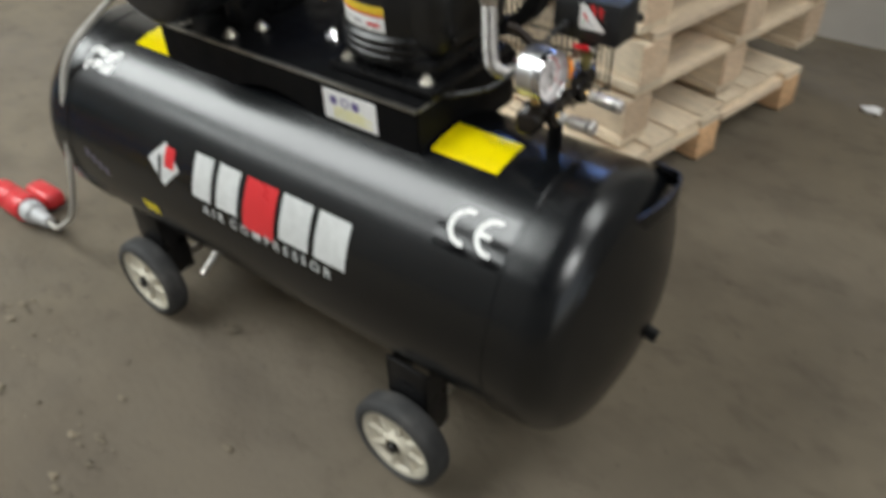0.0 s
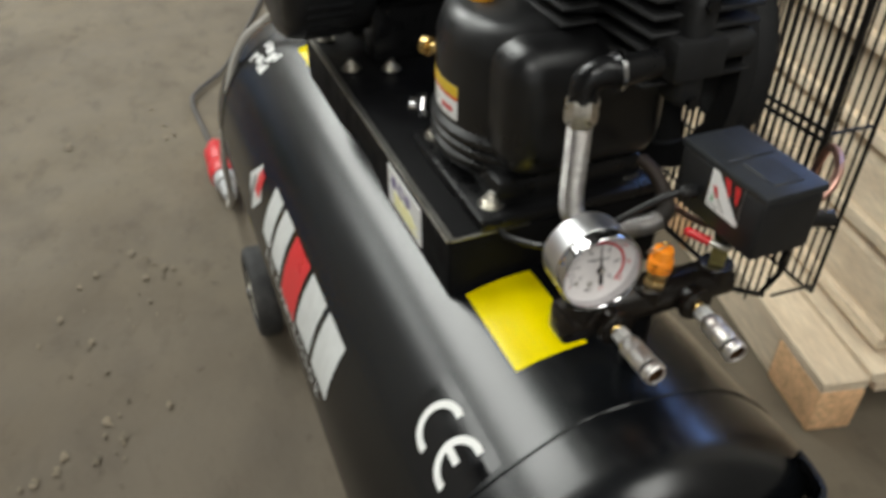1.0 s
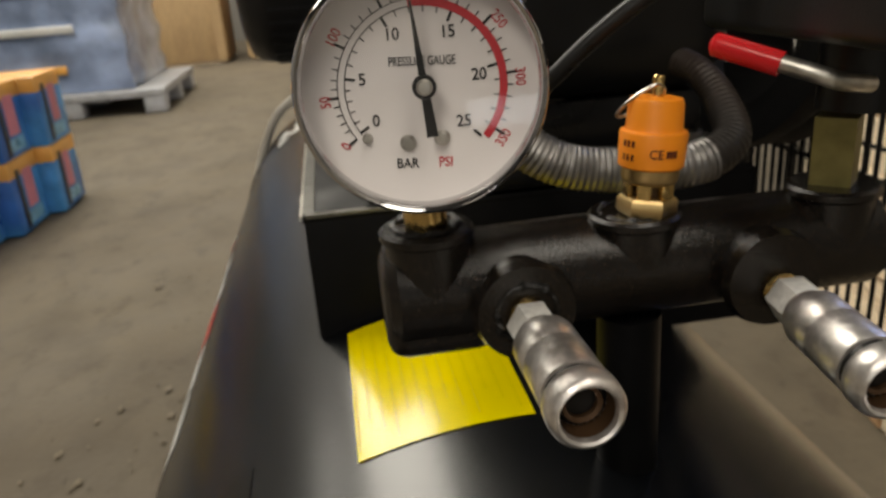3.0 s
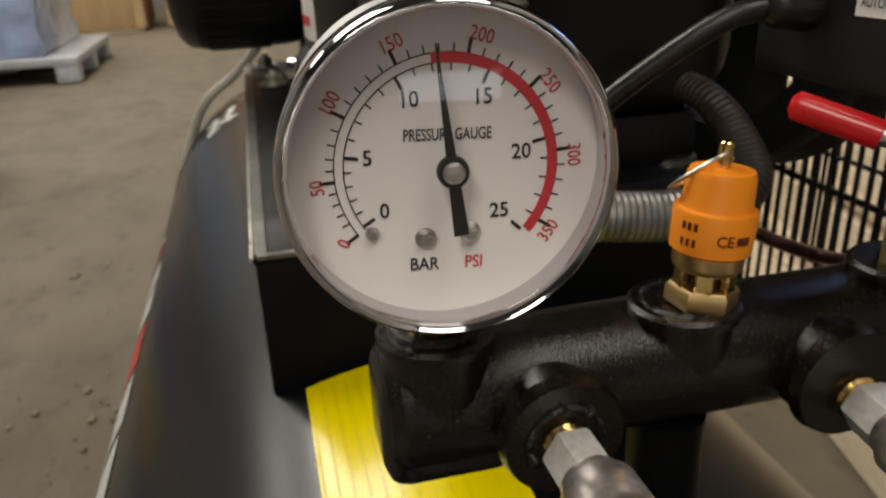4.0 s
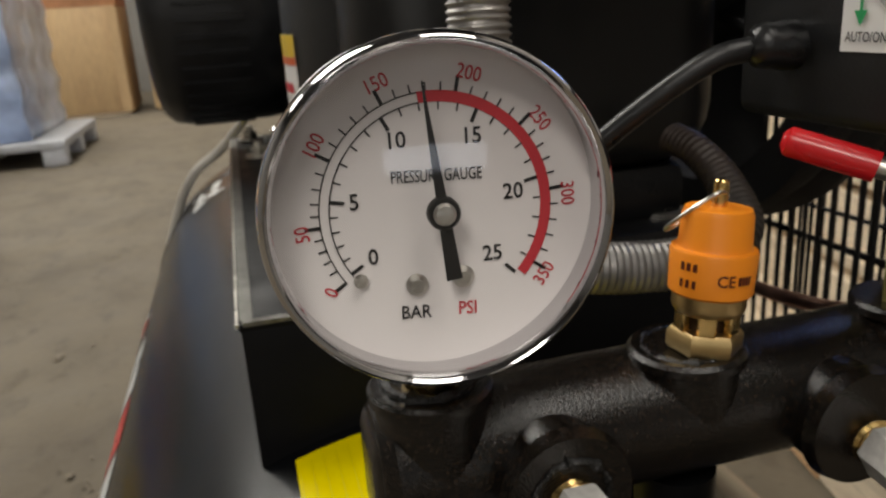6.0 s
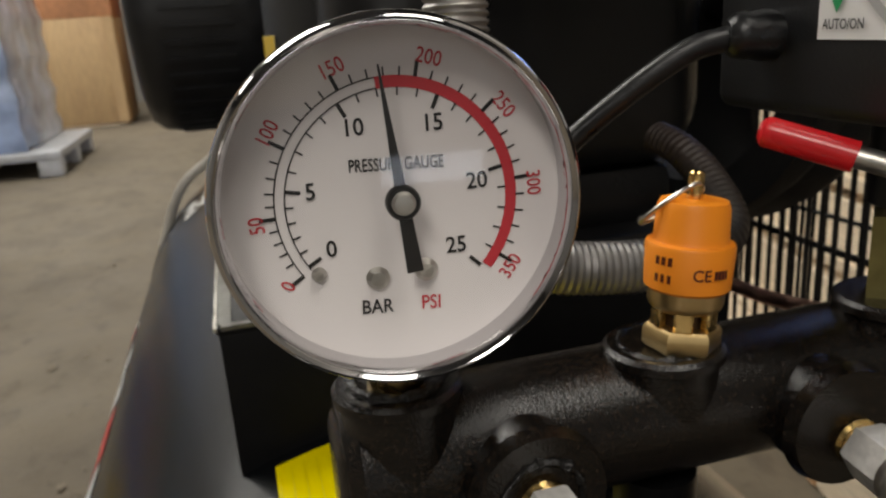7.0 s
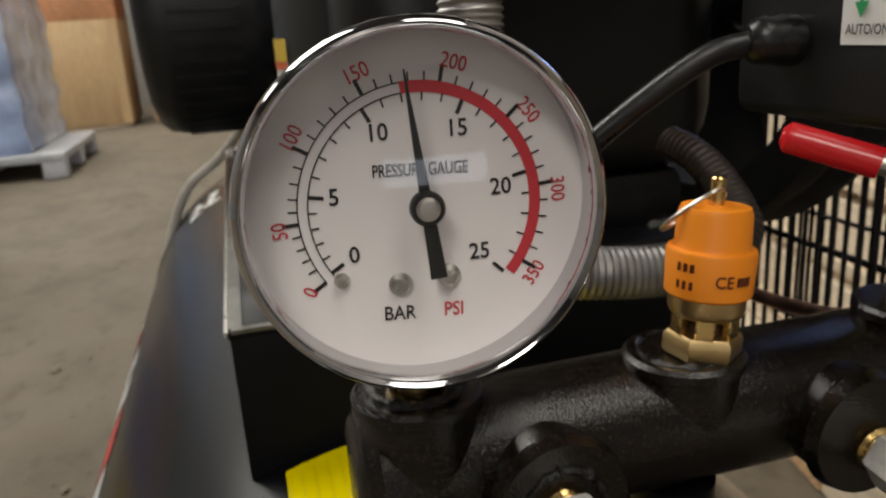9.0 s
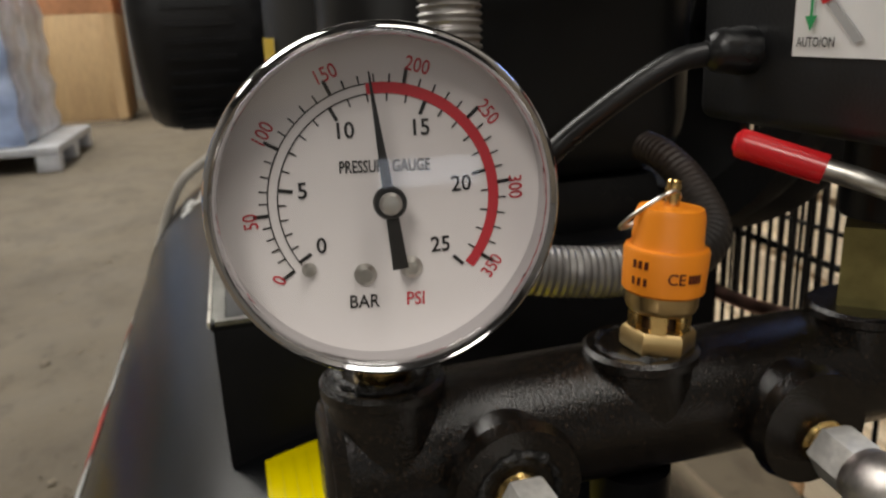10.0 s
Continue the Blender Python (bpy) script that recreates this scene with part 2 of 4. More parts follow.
glass = bpy.data.materials.new("clear gauge glass")
glass.use_nodes = True
gt = glass.node_tree
gt.nodes.remove(gt.nodes["Principled BSDF"])
clear, shine, fresnel, both = (gt.nodes.new("ShaderNode" + k) for k in ("BsdfTransparent", "BsdfGlossy", "Fresnel", "MixShader"))
shine.inputs["Roughness"].default_value = 0.02
fresnel.inputs["IOR"].default_value = 1.5
gt.links.new(fresnel.outputs[0], both.inputs[0])
gt.links.new(clear.outputs[0], both.inputs[1])
gt.links.new(shine.outputs[0], both.inputs[2])
gt.links.new(both.outputs[0], gt.nodes["Material Output"].inputs["Surface"])
GLASS = glass


# ---- helpers of shape ----
def part(name, bm, mat, parent=None, label="", smooth=40):
    """Links a bmesh, in world metres, as one mesh object under a thing or a part."""
    me = bpy.data.meshes.new(name)
    bmesh.ops.recalc_face_normals(bm, faces=bm.faces)
    bm.to_mesh(me)
    bm.free()
    if smooth:
        me.shade_smooth()
        me.set_sharp_from_angle(angle=radians(smooth))
    me.materials.append(mat)
    ob = new(name, me)
    if parent:
        ob.parent = parent
        root = parent if not parent.parent else parent.parent
        ob.matrix_parent_inverse = root.matrix_basis.inverted() if parent is root else Matrix()
    return tagged(ob, label)


def thing(name, x, y, z, label, category, group="", kind="", rz=0):
    ob = new(name)
    ob.matrix_basis = pose(x, y, z, 0, 0, rz)
    ob.empty_display_size = 0.05
    return tagged(ob, label, category, group, kind)


def block(bm, x0, x1, y0, y1, z0, z1, bevel=0.0, seg=2, m=None):
    made = bmesh.ops.create_cube(bm, size=1.0)["verts"]
    for v in made:
        v.co = Vector(((x0 + x1) / 2 + v.co.x * (x1 - x0), (y0 + y1) / 2 + v.co.y * (y1 - y0), (z0 + z1) / 2 + v.co.z * (z1 - z0)))
    if m:
        bmesh.ops.transform(bm, matrix=m, verts=made)
    if bevel:
        edges = list({e for v in made for e in v.link_edges})
        bmesh.ops.bevel(bm, geom=edges, offset=bevel, segments=seg, affect="EDGES", profile=0.5)
    return bm


def one_block(*a, **k):
    return block(bmesh.new(), *a, **k)


def frame_of(p, d):
    """A matrix that stands z along d at p."""
    return Matrix.Translation(p) @ Vector(d).to_track_quat("Z", "Y").to_matrix().to_4x4()


def lathe(bm, profile, m, seg=40, close=True):
    """Turns (radius, height) rows round z, then lays them by m."""
    rings = []
    for r, h in profile:
        if r < 1e-6:
            rings.append([bm.verts.new(m @ Vector((0, 0, h)))])
        else:
            rings.append([bm.verts.new(m @ Vector((r * math.cos(2 * math.pi * k / seg), r * math.sin(2 * math.pi * k / seg), h))) for k in range(seg)])
    for a, b in zip(rings, rings[1:]):
        for k in range(seg):
            j = (k + 1) % seg
            if len(a) == 1 and len(b) == 1:
                continue
            if len(a) == 1:
                bm.faces.new((a[0], b[k], b[j]))
            elif len(b) == 1:
                bm.faces.new((a[k], b[0], a[j]))
            else:
                bm.faces.new((a[k], a[j], b[j], b[k]))
    return bm


def turned(profile, p, d, seg=40):
    return lathe(bmesh.new(), profile, frame_of(p, d), seg)


def smooth_path(points, n=10):
    """A Catmull-Rom line through the points."""
    pts = [Vector(p) for p in points]
    pts = [2 * pts[0] - pts[1]] + pts + [2 * pts[-1] - pts[-2]]
    out = []
    for a, b, c, d in zip(pts, pts[1:], pts[2:], pts[3:]):
        for k in range(n):
            t = k / n
            out.append(0.5 * (2 * b + (c - a) * t + (2 * a - 5 * b + 4 * c - d) * t * t + (3 * b - a - 3 * c + d) * t**3))
    return out + [pts[-2]]


def tube(bm, pts, radius, seg=14, cap=True):
    """A round tube along points; radius: a number, or a function of the length along it."""
    rings, up, far = [], None, 0.0
    for k, p in enumerate(pts):
        d = (pts[min(k + 1, len(pts) - 1)] - pts[max(k - 1, 0)]).normalized()
        if up is None:
            up = d.orthogonal().normalized()
        up = (up - d * up.dot(d)).normalized()
        side = d.cross(up)
        if k:
            far += (p - pts[k - 1]).length
        r = radius(far) if callable(radius) else radius
        rings.append([bm.verts.new(p + r * (math.cos(2 * math.pi * j / seg) * up + math.sin(2 * math.pi * j / seg) * side)) for j in range(seg)])
    for a, b in zip(rings, rings[1:]):
        for j in range(seg):
            bm.faces.new((a[j], a[(j + 1) % seg], b[(j + 1) % seg], b[j]))
    if cap:
        bm.faces.new(rings[0][::-1])
        bm.faces.new(rings[-1])
    return bm


def sheet(bm, corners, t=0.0):
    bm.faces.new([bm.verts.new(c) for c in corners])
    return bm


def hexagon(bm, p, d, r, h):
    return lathe(bm, [(0, 0), (r * 0.93, 0), (r, h * 0.12), (r, h * 0.88), (r * 0.93, h), (0, h)], frame_of(p, d), 6)


def text_mesh(words, size, squeeze=1.0, bold=0.012):
    """Flat letters in x and y, centred, as a bmesh."""
    cu = bpy.data.curves.new("words", "FONT")
    cu.body, cu.size, cu.align_x, cu.align_y, cu.resolution_u = words, size, "CENTER", "CENTER", 3
    cu.offset = size * bold
    ob = bpy.data.objects.new("words", cu)
    scene.collection.objects.link(ob)
    bpy.context.view_layer.update()
    me = bpy.data.meshes.new_from_object(ob.evaluated_get(bpy.context.evaluated_depsgraph_get()))
    bm = bmesh.new()
    bm.from_mesh(me)
    bpy.data.objects.remove(ob)
    bpy.data.curves.remove(cu)
    bpy.data.meshes.remove(me)
    for v in bm.verts:
        v.co.x *= squeeze
    return bm


def laid(bm, m):
    bm.transform(m)
    return bm


# ---- the hall ----
def plain(name, x0, x1, y0, y1, z0, z1, mat, label, category):
    return tagged(part(name, one_block(x0, x1, y0, y1, z0, z1), mat, None, "", 0), label, category, "", "structure")


def uneven_floor():
    bm = bmesh.new()
    bmesh.ops.create_grid(bm, x_segments=150, y_segments=90, size=0.5)
    for v in bm.verts:
        v.co.x, v.co.y = -2.0 + v.co.x * 16.0, -2.3 + v.co.y * 8.6
        v.co.z = 0.004 * noise.noise(Vector((v.co.x * 1.6, v.co.y * 1.6, 0))) - 0.004
    return bm


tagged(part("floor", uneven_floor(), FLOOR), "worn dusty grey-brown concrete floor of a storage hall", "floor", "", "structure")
# the last piece is out of view, darkened to dim dome and dial
for k, (x0, x1, z0, z1) in enumerate(((-10, -1.05, -0.05, 5), (-0.05, 0.9, -0.05, 5), (-1.05, -0.05, -0.05, 1.2), (-1.05, -0.05, 2.15, 5), (0.9, 6.2, -0.05, 5))):
    plain("wall_north_%d" % (k + 1), x0, x1, 1.95, 2.15, z0, z1, PLASTER if k == 4 else PALEPLASTER, "unseen wall piece darkened to cut bounced light" if k == 4 else "pale grey plastered wall round a window", "wall")
plain("wall_south", -10, 6.2, -6.6, -6.4, -0.05, 5, PLASTER, "pale grey plastered wall of the hall", "wall")
plain("wall_west", -10.2, -10, -6.6, 2.15, -0.05, 5, PLASTER, "dim grey plastered end wall", "wall")
# unseen end wall, left open where the dial's fill lamp stands
plain("wall_east_south", 5.8, 6.0, -6.4, -4.95, -0.05, 5, PLASTER, "unseen dim grey end wall beside the fill lamp opening", "wall")
plain("wall_east_under", 5.8, 6.0, -4.95, -0.35, -0.05, 0.35, PLASTER, "unseen dim grey sill under the fill lamp opening", "wall")
plain("wall_east_over", 5.8, 6.0, -4.95, -0.35, 3.45, 5, PLASTER, "unseen dim grey end wall over the fill lamp opening", "wall")
plain("wall_east_middle", 5.8, 6.0, -0.35, -0.06, -0.05, 5, PLASTER, "unseen dim grey end wall between fill lamp opening and hatch", "wall")
plain("wall_east_north", 5.8, 6.0, 0.68, 1.95, -0.05, 5, PLASTER, "dim grey end wall beside the low hatch", "wall")
plain("wall_east_lintel", 5.8, 6.0, -0.06, 0.68, 0.26, 5, PLASTER, "dim grey end wall over the low hatch", "wall")
# unseen roof; its openings are cut to fit the overhead lamps
roof = ((-10.2, 6.2, -6.6, -5.2), (-10.2, -8.7, -5.2, -4.0), (-2.0, 6.2, -5.2, -4.0), (-10.2, 6.2, -4.0, -3.05), (-10.2, -8.7, -3.05, -0.75), (-1.2, 3.0, -3.05, -0.75), (5.4, 6.2, -3.05, -0.75), (3.0, 5.4, -3.05, -2.95), (3.0, 5.4, -1.45, -0.75), (-10.2, 6.2, -0.75, 0.2), (-10.2, 1.2, 0.2, 1.8), (3.75, 6.2, 0.2, 1.8), (-10.2, 6.2, 1.8, 2.15))
for k, (x0, x1, y0, y1) in enumerate(roof):
    plain("ceiling_%d" % (k + 1), x0, x1, y0, y1, 4.65, 4.75, ROOFING, "unseen dark sheet roof with openings cut for the overhead lamps", "ceiling")
plain("ground", -60, 60, -60, 60, -0.14, -0.06, FLOOR, "concrete ground outside the hall", "ground")


# ---- the compressor ----
CY, CZ, R = -0.050, 0.3575, 0.2135
XL, XR = -0.475, 0.497
comp = thing("air_compressor", 0, CY, 0, "black belt-driven air compressor on a wheeled horizontal tank", "air compressor")


def on_tank(x, deg, lift=0.0004):
    """A point of the tank's round, deg degrees down from the top towards the front."""
    a = radians(deg)
    return Vector((x, CY - (R + lift) * math.sin(a), CZ + (R + lift) * math.cos(a)))


def wrapped(bm, x, deg, lift=0.0006):
    """Lays flat x and y letters round the tank, centred at x and deg."""
    for v in bm.verts:
        v.co = on_tank(x + v.co.x, deg - math.degrees(v.co.y / R), lift)
    return bm


def decal(x0, x1, d0, d1, lift=0.0004, n=8, k=1):
    bm = bmesh.new()
    rows = [[bm.verts.new(on_tank(x0 + (x1 - x0) * i / k, d0 + (d1 - d0) * j / n, lift)) for j in range(n + 1)] for i in range(k + 1)]
    for a, b in zip(rows, rows[1:]):
        for j in range(n):
            bm.faces.new((a[j], a[j + 1], b[j + 1], b[j]))
    return bm


def dish(x, way):
    """The rows of a domed tank end: skirt, knuckle and shallow dome, from the seam outwards."""
    rows = [(R, x), (R, x + way * 0.045)]
    for k in range(1, 9):
        a = radians(72 * k / 8)
        rows.append((R - 0.056 * (1 - math.cos(a)), x + way * (0.045 + 0.062 * math.sin(a))))
    r0, h0 = rows[-1]
    for k in range(1, 8):
        u = k / 7
        rows.append((r0 * (1 - u), h0 + way * 0.034 * (1 - (1 - u) ** 2)))
    return rows


along_x = Matrix.Translation((0, CY, CZ)) @ Matrix.Rotation(radians(90), 4, "Y")
tank = part("tank", lathe(bmesh.new(), dish(XL, -1)[::-1] + [(R, XL + 0.01), (R, 0), (R, XR - 0.01)] + dish(XR, 1), along_x, 96), TANK, comp, "satin black painted steel tank")
for x in (XL, XR):
    bm = bmesh.new()
    ring = [Vector((x + 0.0015 * math.sin(9 * a), CY + (R + 0.0002) * math.sin(a), CZ + (R + 0.0002) * math.cos(a))) for a in [2 * math.pi * k / 96 for k in range(97)]]
    part("weld_seam", tube(bm, ring, 0.0012, 8), TANK, comp)
# drain plug in the domed end
part("drain_plug", hexagon(bmesh.new(), (XR + 0.130, CY + 0.045, CZ - 0.065), (1, 0, -0.2), 0.012, 0.018), BLACK, comp)
# flat steel grip across the near end
grip = smooth_path([(0.560, -0.132, 0.5165), (0.574, -0.108, 0.5170), (0.592, -0.076, 0.5172), (0.606, -0.049, 0.5175), (0.613, -0.020, 0.5175), (0.616, 0.012, 0.5175), (0.615, 0.048, 0.517), (0.606, 0.071, 0.517), (0.585, 0.080, 0.516), (0.566, 0.082, 0.516)], 6)
bm = bmesh.new()
rows = []
for k, p in enumerate(grip):
    d = (grip[min(k + 1, len(grip) - 1)] - grip[max(k - 1, 0)]).normalized()
    nrm = Vector((d.y, -d.x, 0)).normalized() * 0.0022
    rows.append([bm.verts.new(p + q) for q in (nrm + Vector((0, 0, 0.0135)), -nrm + Vector((0, 0, 0.0135)), -nrm - Vector((0, 0, 0.0135)), nrm - Vector((0, 0, 0.0135)))])
for a, b in zip(rows, rows[1:]):
    for j in range(4):
        bm.faces.new((a[j], b[j], b[(j + 1) % 4], a[(j + 1) % 4]))
bm.faces.new(rows[0])
bm.faces.new(rows[-1][::-1])
part("end_handle", bm, BLACK, comp, "black bent flat-steel carrying handle")

# lettering: plain blocks for the maker's name
letters = [(-0.1020, -0.0500, 0, SILVER), (-0.0420, 0.0150, 0, SILVER), (0.0240, 0.1010, 1, REDINK), (0.1070, 0.1760, 0, SILVER), (0.1830, 0.2530, 0, SILVER)]
for x0, x1, tall, mat in letters:
    part("lettering_block", decal(x0 + 0.003, x1 - 0.003, 57.0, 77.5 + 3.0 * tall, 0.0005), mat, comp, "red printed block" if tall else "light grey printed block")
part("lettering_words", wrapped(text_mesh("A I R  C O M P R E S S O R", 0.0225, 1.16), 0.074, 82.2), SILVER, comp, "light grey printed words")


def rhomb(cx, cd, hx, hy):
    bm = bmesh.new()
    bm.faces.new([bm.verts.new(Vector((hx * c, hy * q, 0))) for c, q in ((-1, 0), (0, -1), (1, 0), (0, 1))])
    bmesh.ops.subdivide_edges(bm, edges=bm.edges[:], cuts=3, use_grid_fill=True)
    return wrapped(bm, cx, cd, 0.0005)


part("lettering_block", rhomb(-0.178, 69.5, 0.042, 0.040), SILVER, comp, "light grey printed rhombus")
part("lettering_block", decal(-0.176, -0.150, 60.5, 70.5, 0.0010), REDINK, comp, "red printed bar")
part("lettering_block", decal(-0.193, -0.184, 66, 78, 0.0010), INK, comp)


def arc_strip(r0, r1, a0, a1, n=14):
    bm = bmesh.new()
    rows = [[bm.verts.new((r * math.cos(radians(a0 + (a1 - a0) * k / n)), r * math.sin(radians(a0 + (a1 - a0) * k / n)), 0)) for r in (r0, r1)] for k in range(n + 1)]
    for a, b in zip(rows, rows[1:]):
        bm.faces.new((a[0], a[1], b[1], b[0]))
    return bm


part("mark_patch", decal(0.381, 0.492, 31.5, 51.0, 0.0003), PATCH, comp, "glossy black sticker patch")
part("mark_letter", wrapped(arc_strip(0.0195, 0.0270, 78, 282), 0.4230, 40.8, 0.0008), WHITE, comp, "white printed letter")
bm = arc_strip(0.0195, 0.0270, 78, 282)
made = bmesh.ops.create_grid(bm, x_segments=4, y_segments=1, size=0.5)["verts"]
for v in made:
    v.co.x, v.co.y = -0.012 + v.co.x * 0.018, v.co.y * 0.0075
part("mark_letter", wrapped(bm, 0.4660, 40.8, 0.0008), WHITE, comp, "white printed letter")
# worn white print near the far end
for k in range(14):
    x = -0.462 + 0.012 * (k % 7) + random.uniform(-0.003, 0.003)
    d = 29 + 7.0 * (k // 7) + random.uniform(-1.5, 1.5)
    part("worn_print", decal(x, x + random.uniform(0.006, 0.012), d, d + random.uniform(2.5, 6), 0.0006, 3), WHITE, comp, "worn white printed mark")
for k in range(4):
    part("small_print", decal(-0.425 + 0.018 * k, -0.412 + 0.018 * k, 82 + 2 * k, 87 + 2 * k, 0.0005, 3), material("faint violet print", (0.10, 0.09, 0.13), 0.4), comp)


def sticker(x0, x1, d0, d1, lines, shift=0.0):
    st = part("yellow_sticker", decal(x0, x1, d0, d1, 0.0006, 10), YELLOW, comp, "yellow warning sticker with rows of print")
    for k in range(lines):
        u = (k + 0.7) / lines
        part("print_line", decal(x0 + 0.006, x1 - 0.006 - 0.025 * ((k * 7) % 3) / 3, d0 + (d1 - d0) * u, d0 + (d1 - d0) * u + 0.13, 0.0011, 1), DARKINK, st)


sticker(0.308, 0.421, -1.4, 17.8, 13)
part("yellow_sticker", decal(-0.372, -0.276, 5, 20.5, 0.0006, 8), YELLOW, comp, "yellow warning sticker")
part("yellow_sticker", decal(-0.268, -0.225, 97, 104, 0.0006, 4), YELLOW, comp, "small yellow arrow sticker")


# wheels
def wheel(x, y, z, r, w, front=1):
    """A wheel in the x-z plane whose outer face lies at y."""
    hub = part("wheel", turned([(0.0, 0.004), (0.017, 0.004), (0.017, -0.002), (r * 0.30, 0.004), (r * 0.33, 0.010), (r * 0.64, 0.012), (r * 0.68, 0.003), (r * 0.78, 0.002), (r * 0.80, 0.010), (r * 0.80, w - 0.004), (0.0, w - 0.004)], (x, y, z), (0, front, 0), 48), CREAM, comp, "cream plastic wheel rim, dirty")
    for k in range(8):
        a = 2 * math.pi * k / 8 + 0.2
        m = pose(x, y + front * 0.008, z) @ Matrix.Rotation(a, 4, "Y")
        part("spoke", one_block(r * 0.24, r * 0.72, -0.0045, 0.0045, -0.005, 0.005, bevel=0.0015, seg=1, m=m), CREAM, hub)
    part("tyre", turned([(r * 0.78, 0.001), (r * 0.83, -0.003), (r * 0.93, 0.000), (r * 0.99, 0.006), (r, w * 0.35), (r, w * 0.65), (r * 0.99, w - 0.006), (r * 0.93, w), (r * 0.80, w), (r * 0.78, 0.001)], (x, y, z), (0, front, 0), 56), RUBBER, hub, "dark grey rubber tyre")
    part("axle_bolt", hexagon(bmesh.new(), (x, y + front * 0.004, z), (0, -front, 0), 0.011, 0.012), BLACK, hub, "dark bolt head")
    return hub


RW = 0.090
for x, y in ((0.341, -0.289), (-0.352, -0.275)):
    wheel(x, y, RW, RW, 0.042)
    wheel(x, 2 * CY - y, RW, RW, 0.042, -1)
    for f, yy in ((1, y + 0.045), (-1, 2 * CY - y - 0.045)):
        bm = one_block(x - 0.040, x + 0.040, min(yy, yy + f * 0.006), max(yy, yy + f * 0.006), RW - 0.02, 0.245, bevel=0.002)
        block(bm, x - 0.040, x - 0.034, min(yy, yy + f * 0.055), max(yy, yy + f * 0.055), RW + 0.0, 0.235, 0.001)
        block(bm, x + 0.034, x + 0.040, min(yy, yy + f * 0.055), max(yy, yy + f * 0.055), RW + 0.0, 0.235, 0.001)
        part("wheel_bracket", bm, BLACK, comp)
    part("axle", tube(bmesh.new(), [Vector((x, y + 0.012, RW)), Vector((x, 2 * CY - y - 0.012, RW))], 0.007, 10), ZINC, comp, "zinc plated steel axle")
part("drain_tap", tube(bmesh.new(), smooth_path([(-0.24, CY - 0.10, 0.162), (-0.24, CY - 0.13, 0.135), (-0.235, CY - 0.16, 0.120)], 5), 0.006, 8), ZINC, comp, "small zinc drain tap")

# base plate: a bent steel channel on the tank
PX0, PX1, PY0, PY1, PZ = -0.268, 0.300, -0.130, 0.112, 0.625
bm = bmesh.new()
n = 24
tops, lows = [], []
for k in range(n + 1):
    x = PX0 + (PX1 - PX0) * k / n
    tops.append(x)
    bow = 0.030 * max(0.0, 1 - ((x - 0.0) / 0.115) ** 2) if abs(x) < 0.115 else 0.0
    lows.append(0.545 + bow)
for y, f in ((PY0, 1), (PY1, -1)):
    a = [bm.verts.new((x, y, PZ - 0.004)) for x in tops]
    b = [bm.verts.new((x, y, z)) for x, z in zip(tops, lows)]
    c = [bm.verts.new((x, y + f * 0.004, PZ - 0.004)) for x in tops]
    d = [bm.verts.new((x, y + f * 0.004, z)) for x, z in zip(tops, lows)]
    for k in range(n):
        bm.faces.new((a[k], b[k], b[k + 1], a[k + 1]))
        bm.faces.new((c[k], c[k + 1], d[k + 1], d[k]))
        bm.faces.new((b[k], d[k], d[k + 1], b[k + 1]))
block(bm, PX0, PX1, PY0 - 0.001, PY1 + 0.001, PZ - 0.005, PZ, 0.0018)
block(bm, PX1 - 0.004, PX1, PY0, PY1, 0.535, PZ - 0.003, 0.001)
block(bm, PX0, PX0 + 0.004, PY0, PY1, 0.535, PZ - 0.003, 0.001)
plate = part("base_plate", bm, PLATE, comp, "gloss black bent steel base plate")
part("bright_edge", one_block(PX0 + 0.02, PX1 - 0.002, PY0 - 0.0022, PY0 - 0.0008, PZ - 0.0026, PZ - 0.0006), ZINC, plate, "bright metal strip along the front edge")
# two pale strips stand in for the sky's reflection on the bent edges
part("bright_edge", one_block(PX0 + 0.02, PX1 - 0.003, PY0 - 0.0004, PY0 + 0.0055, PZ + 0.0002, PZ + 0.0007, bevel=0.0002, seg=1), GLINTSTEEL, plate, "strip drawn as the sky highlight on the top edge")
part("bright_edge", one_block(PX1 - 0.0035, PX1 + 0.0006, PY0 + 0.001, PY0 + 0.085, PZ - 0.0014, PZ + 0.0007, bevel=0.0003, seg=1), GLINTSTEEL, plate, "strip drawn as the highlight on the end edge")
lab = part("data_label", one_block(0.1195, 0.2233, PY0 - 0.0018, PY0 - 0.0003, 0.5647, 0.6132), LABEL, plate, "white label with warning signs")
for k, (u, w) in enumerate(((0.20, 0.16), (0.42, 0.18), (0.62, 0.16))):
    x = 0.1195 + u * 0.1038
    part("label_sign", turned([(0.0055, 0), (0.0082, 0), (0.0082, 0.0004), (0.0055, 0.0004), (0.0055, 0)] if k == 1 else [(0, 0), (0.0075, 0), (0.0075, 0.0004), (0, 0.0004)], (x, PY0 - 0.0019, 0.598), (0, -1, 0), 16), VIOLET, plate)
for k in range(4):
    part("label_print", one_block(0.1395, 0.2140 - 0.012 * (k % 2), PY0 - 0.0024, PY0 - 0.0017, 0.5700 + 0.005 * k, 0.5725 + 0.005 * k), PALEYELLOW, plate)


def bolt(parent, p, r=0.0085, washer=0.013, d=(0, 0, 1)):
    bm = turned([(0, 0), (washer, 0), (washer, 0.0022), (0, 0.0022)], p, d, 20)
    hexagon(bm, Vector(p) + Vector(d).normalized() * 0.0022, d, r, 0.0075)
    lathe(bm, [(0, 0.0095), (r * 0.5, 0.0095), (r * 0.5, 0.014), (0, 0.014)], frame_of(p, d), 12)
    return part("bolt", bm, ZINC, parent, "zinc plated bolt and washer")


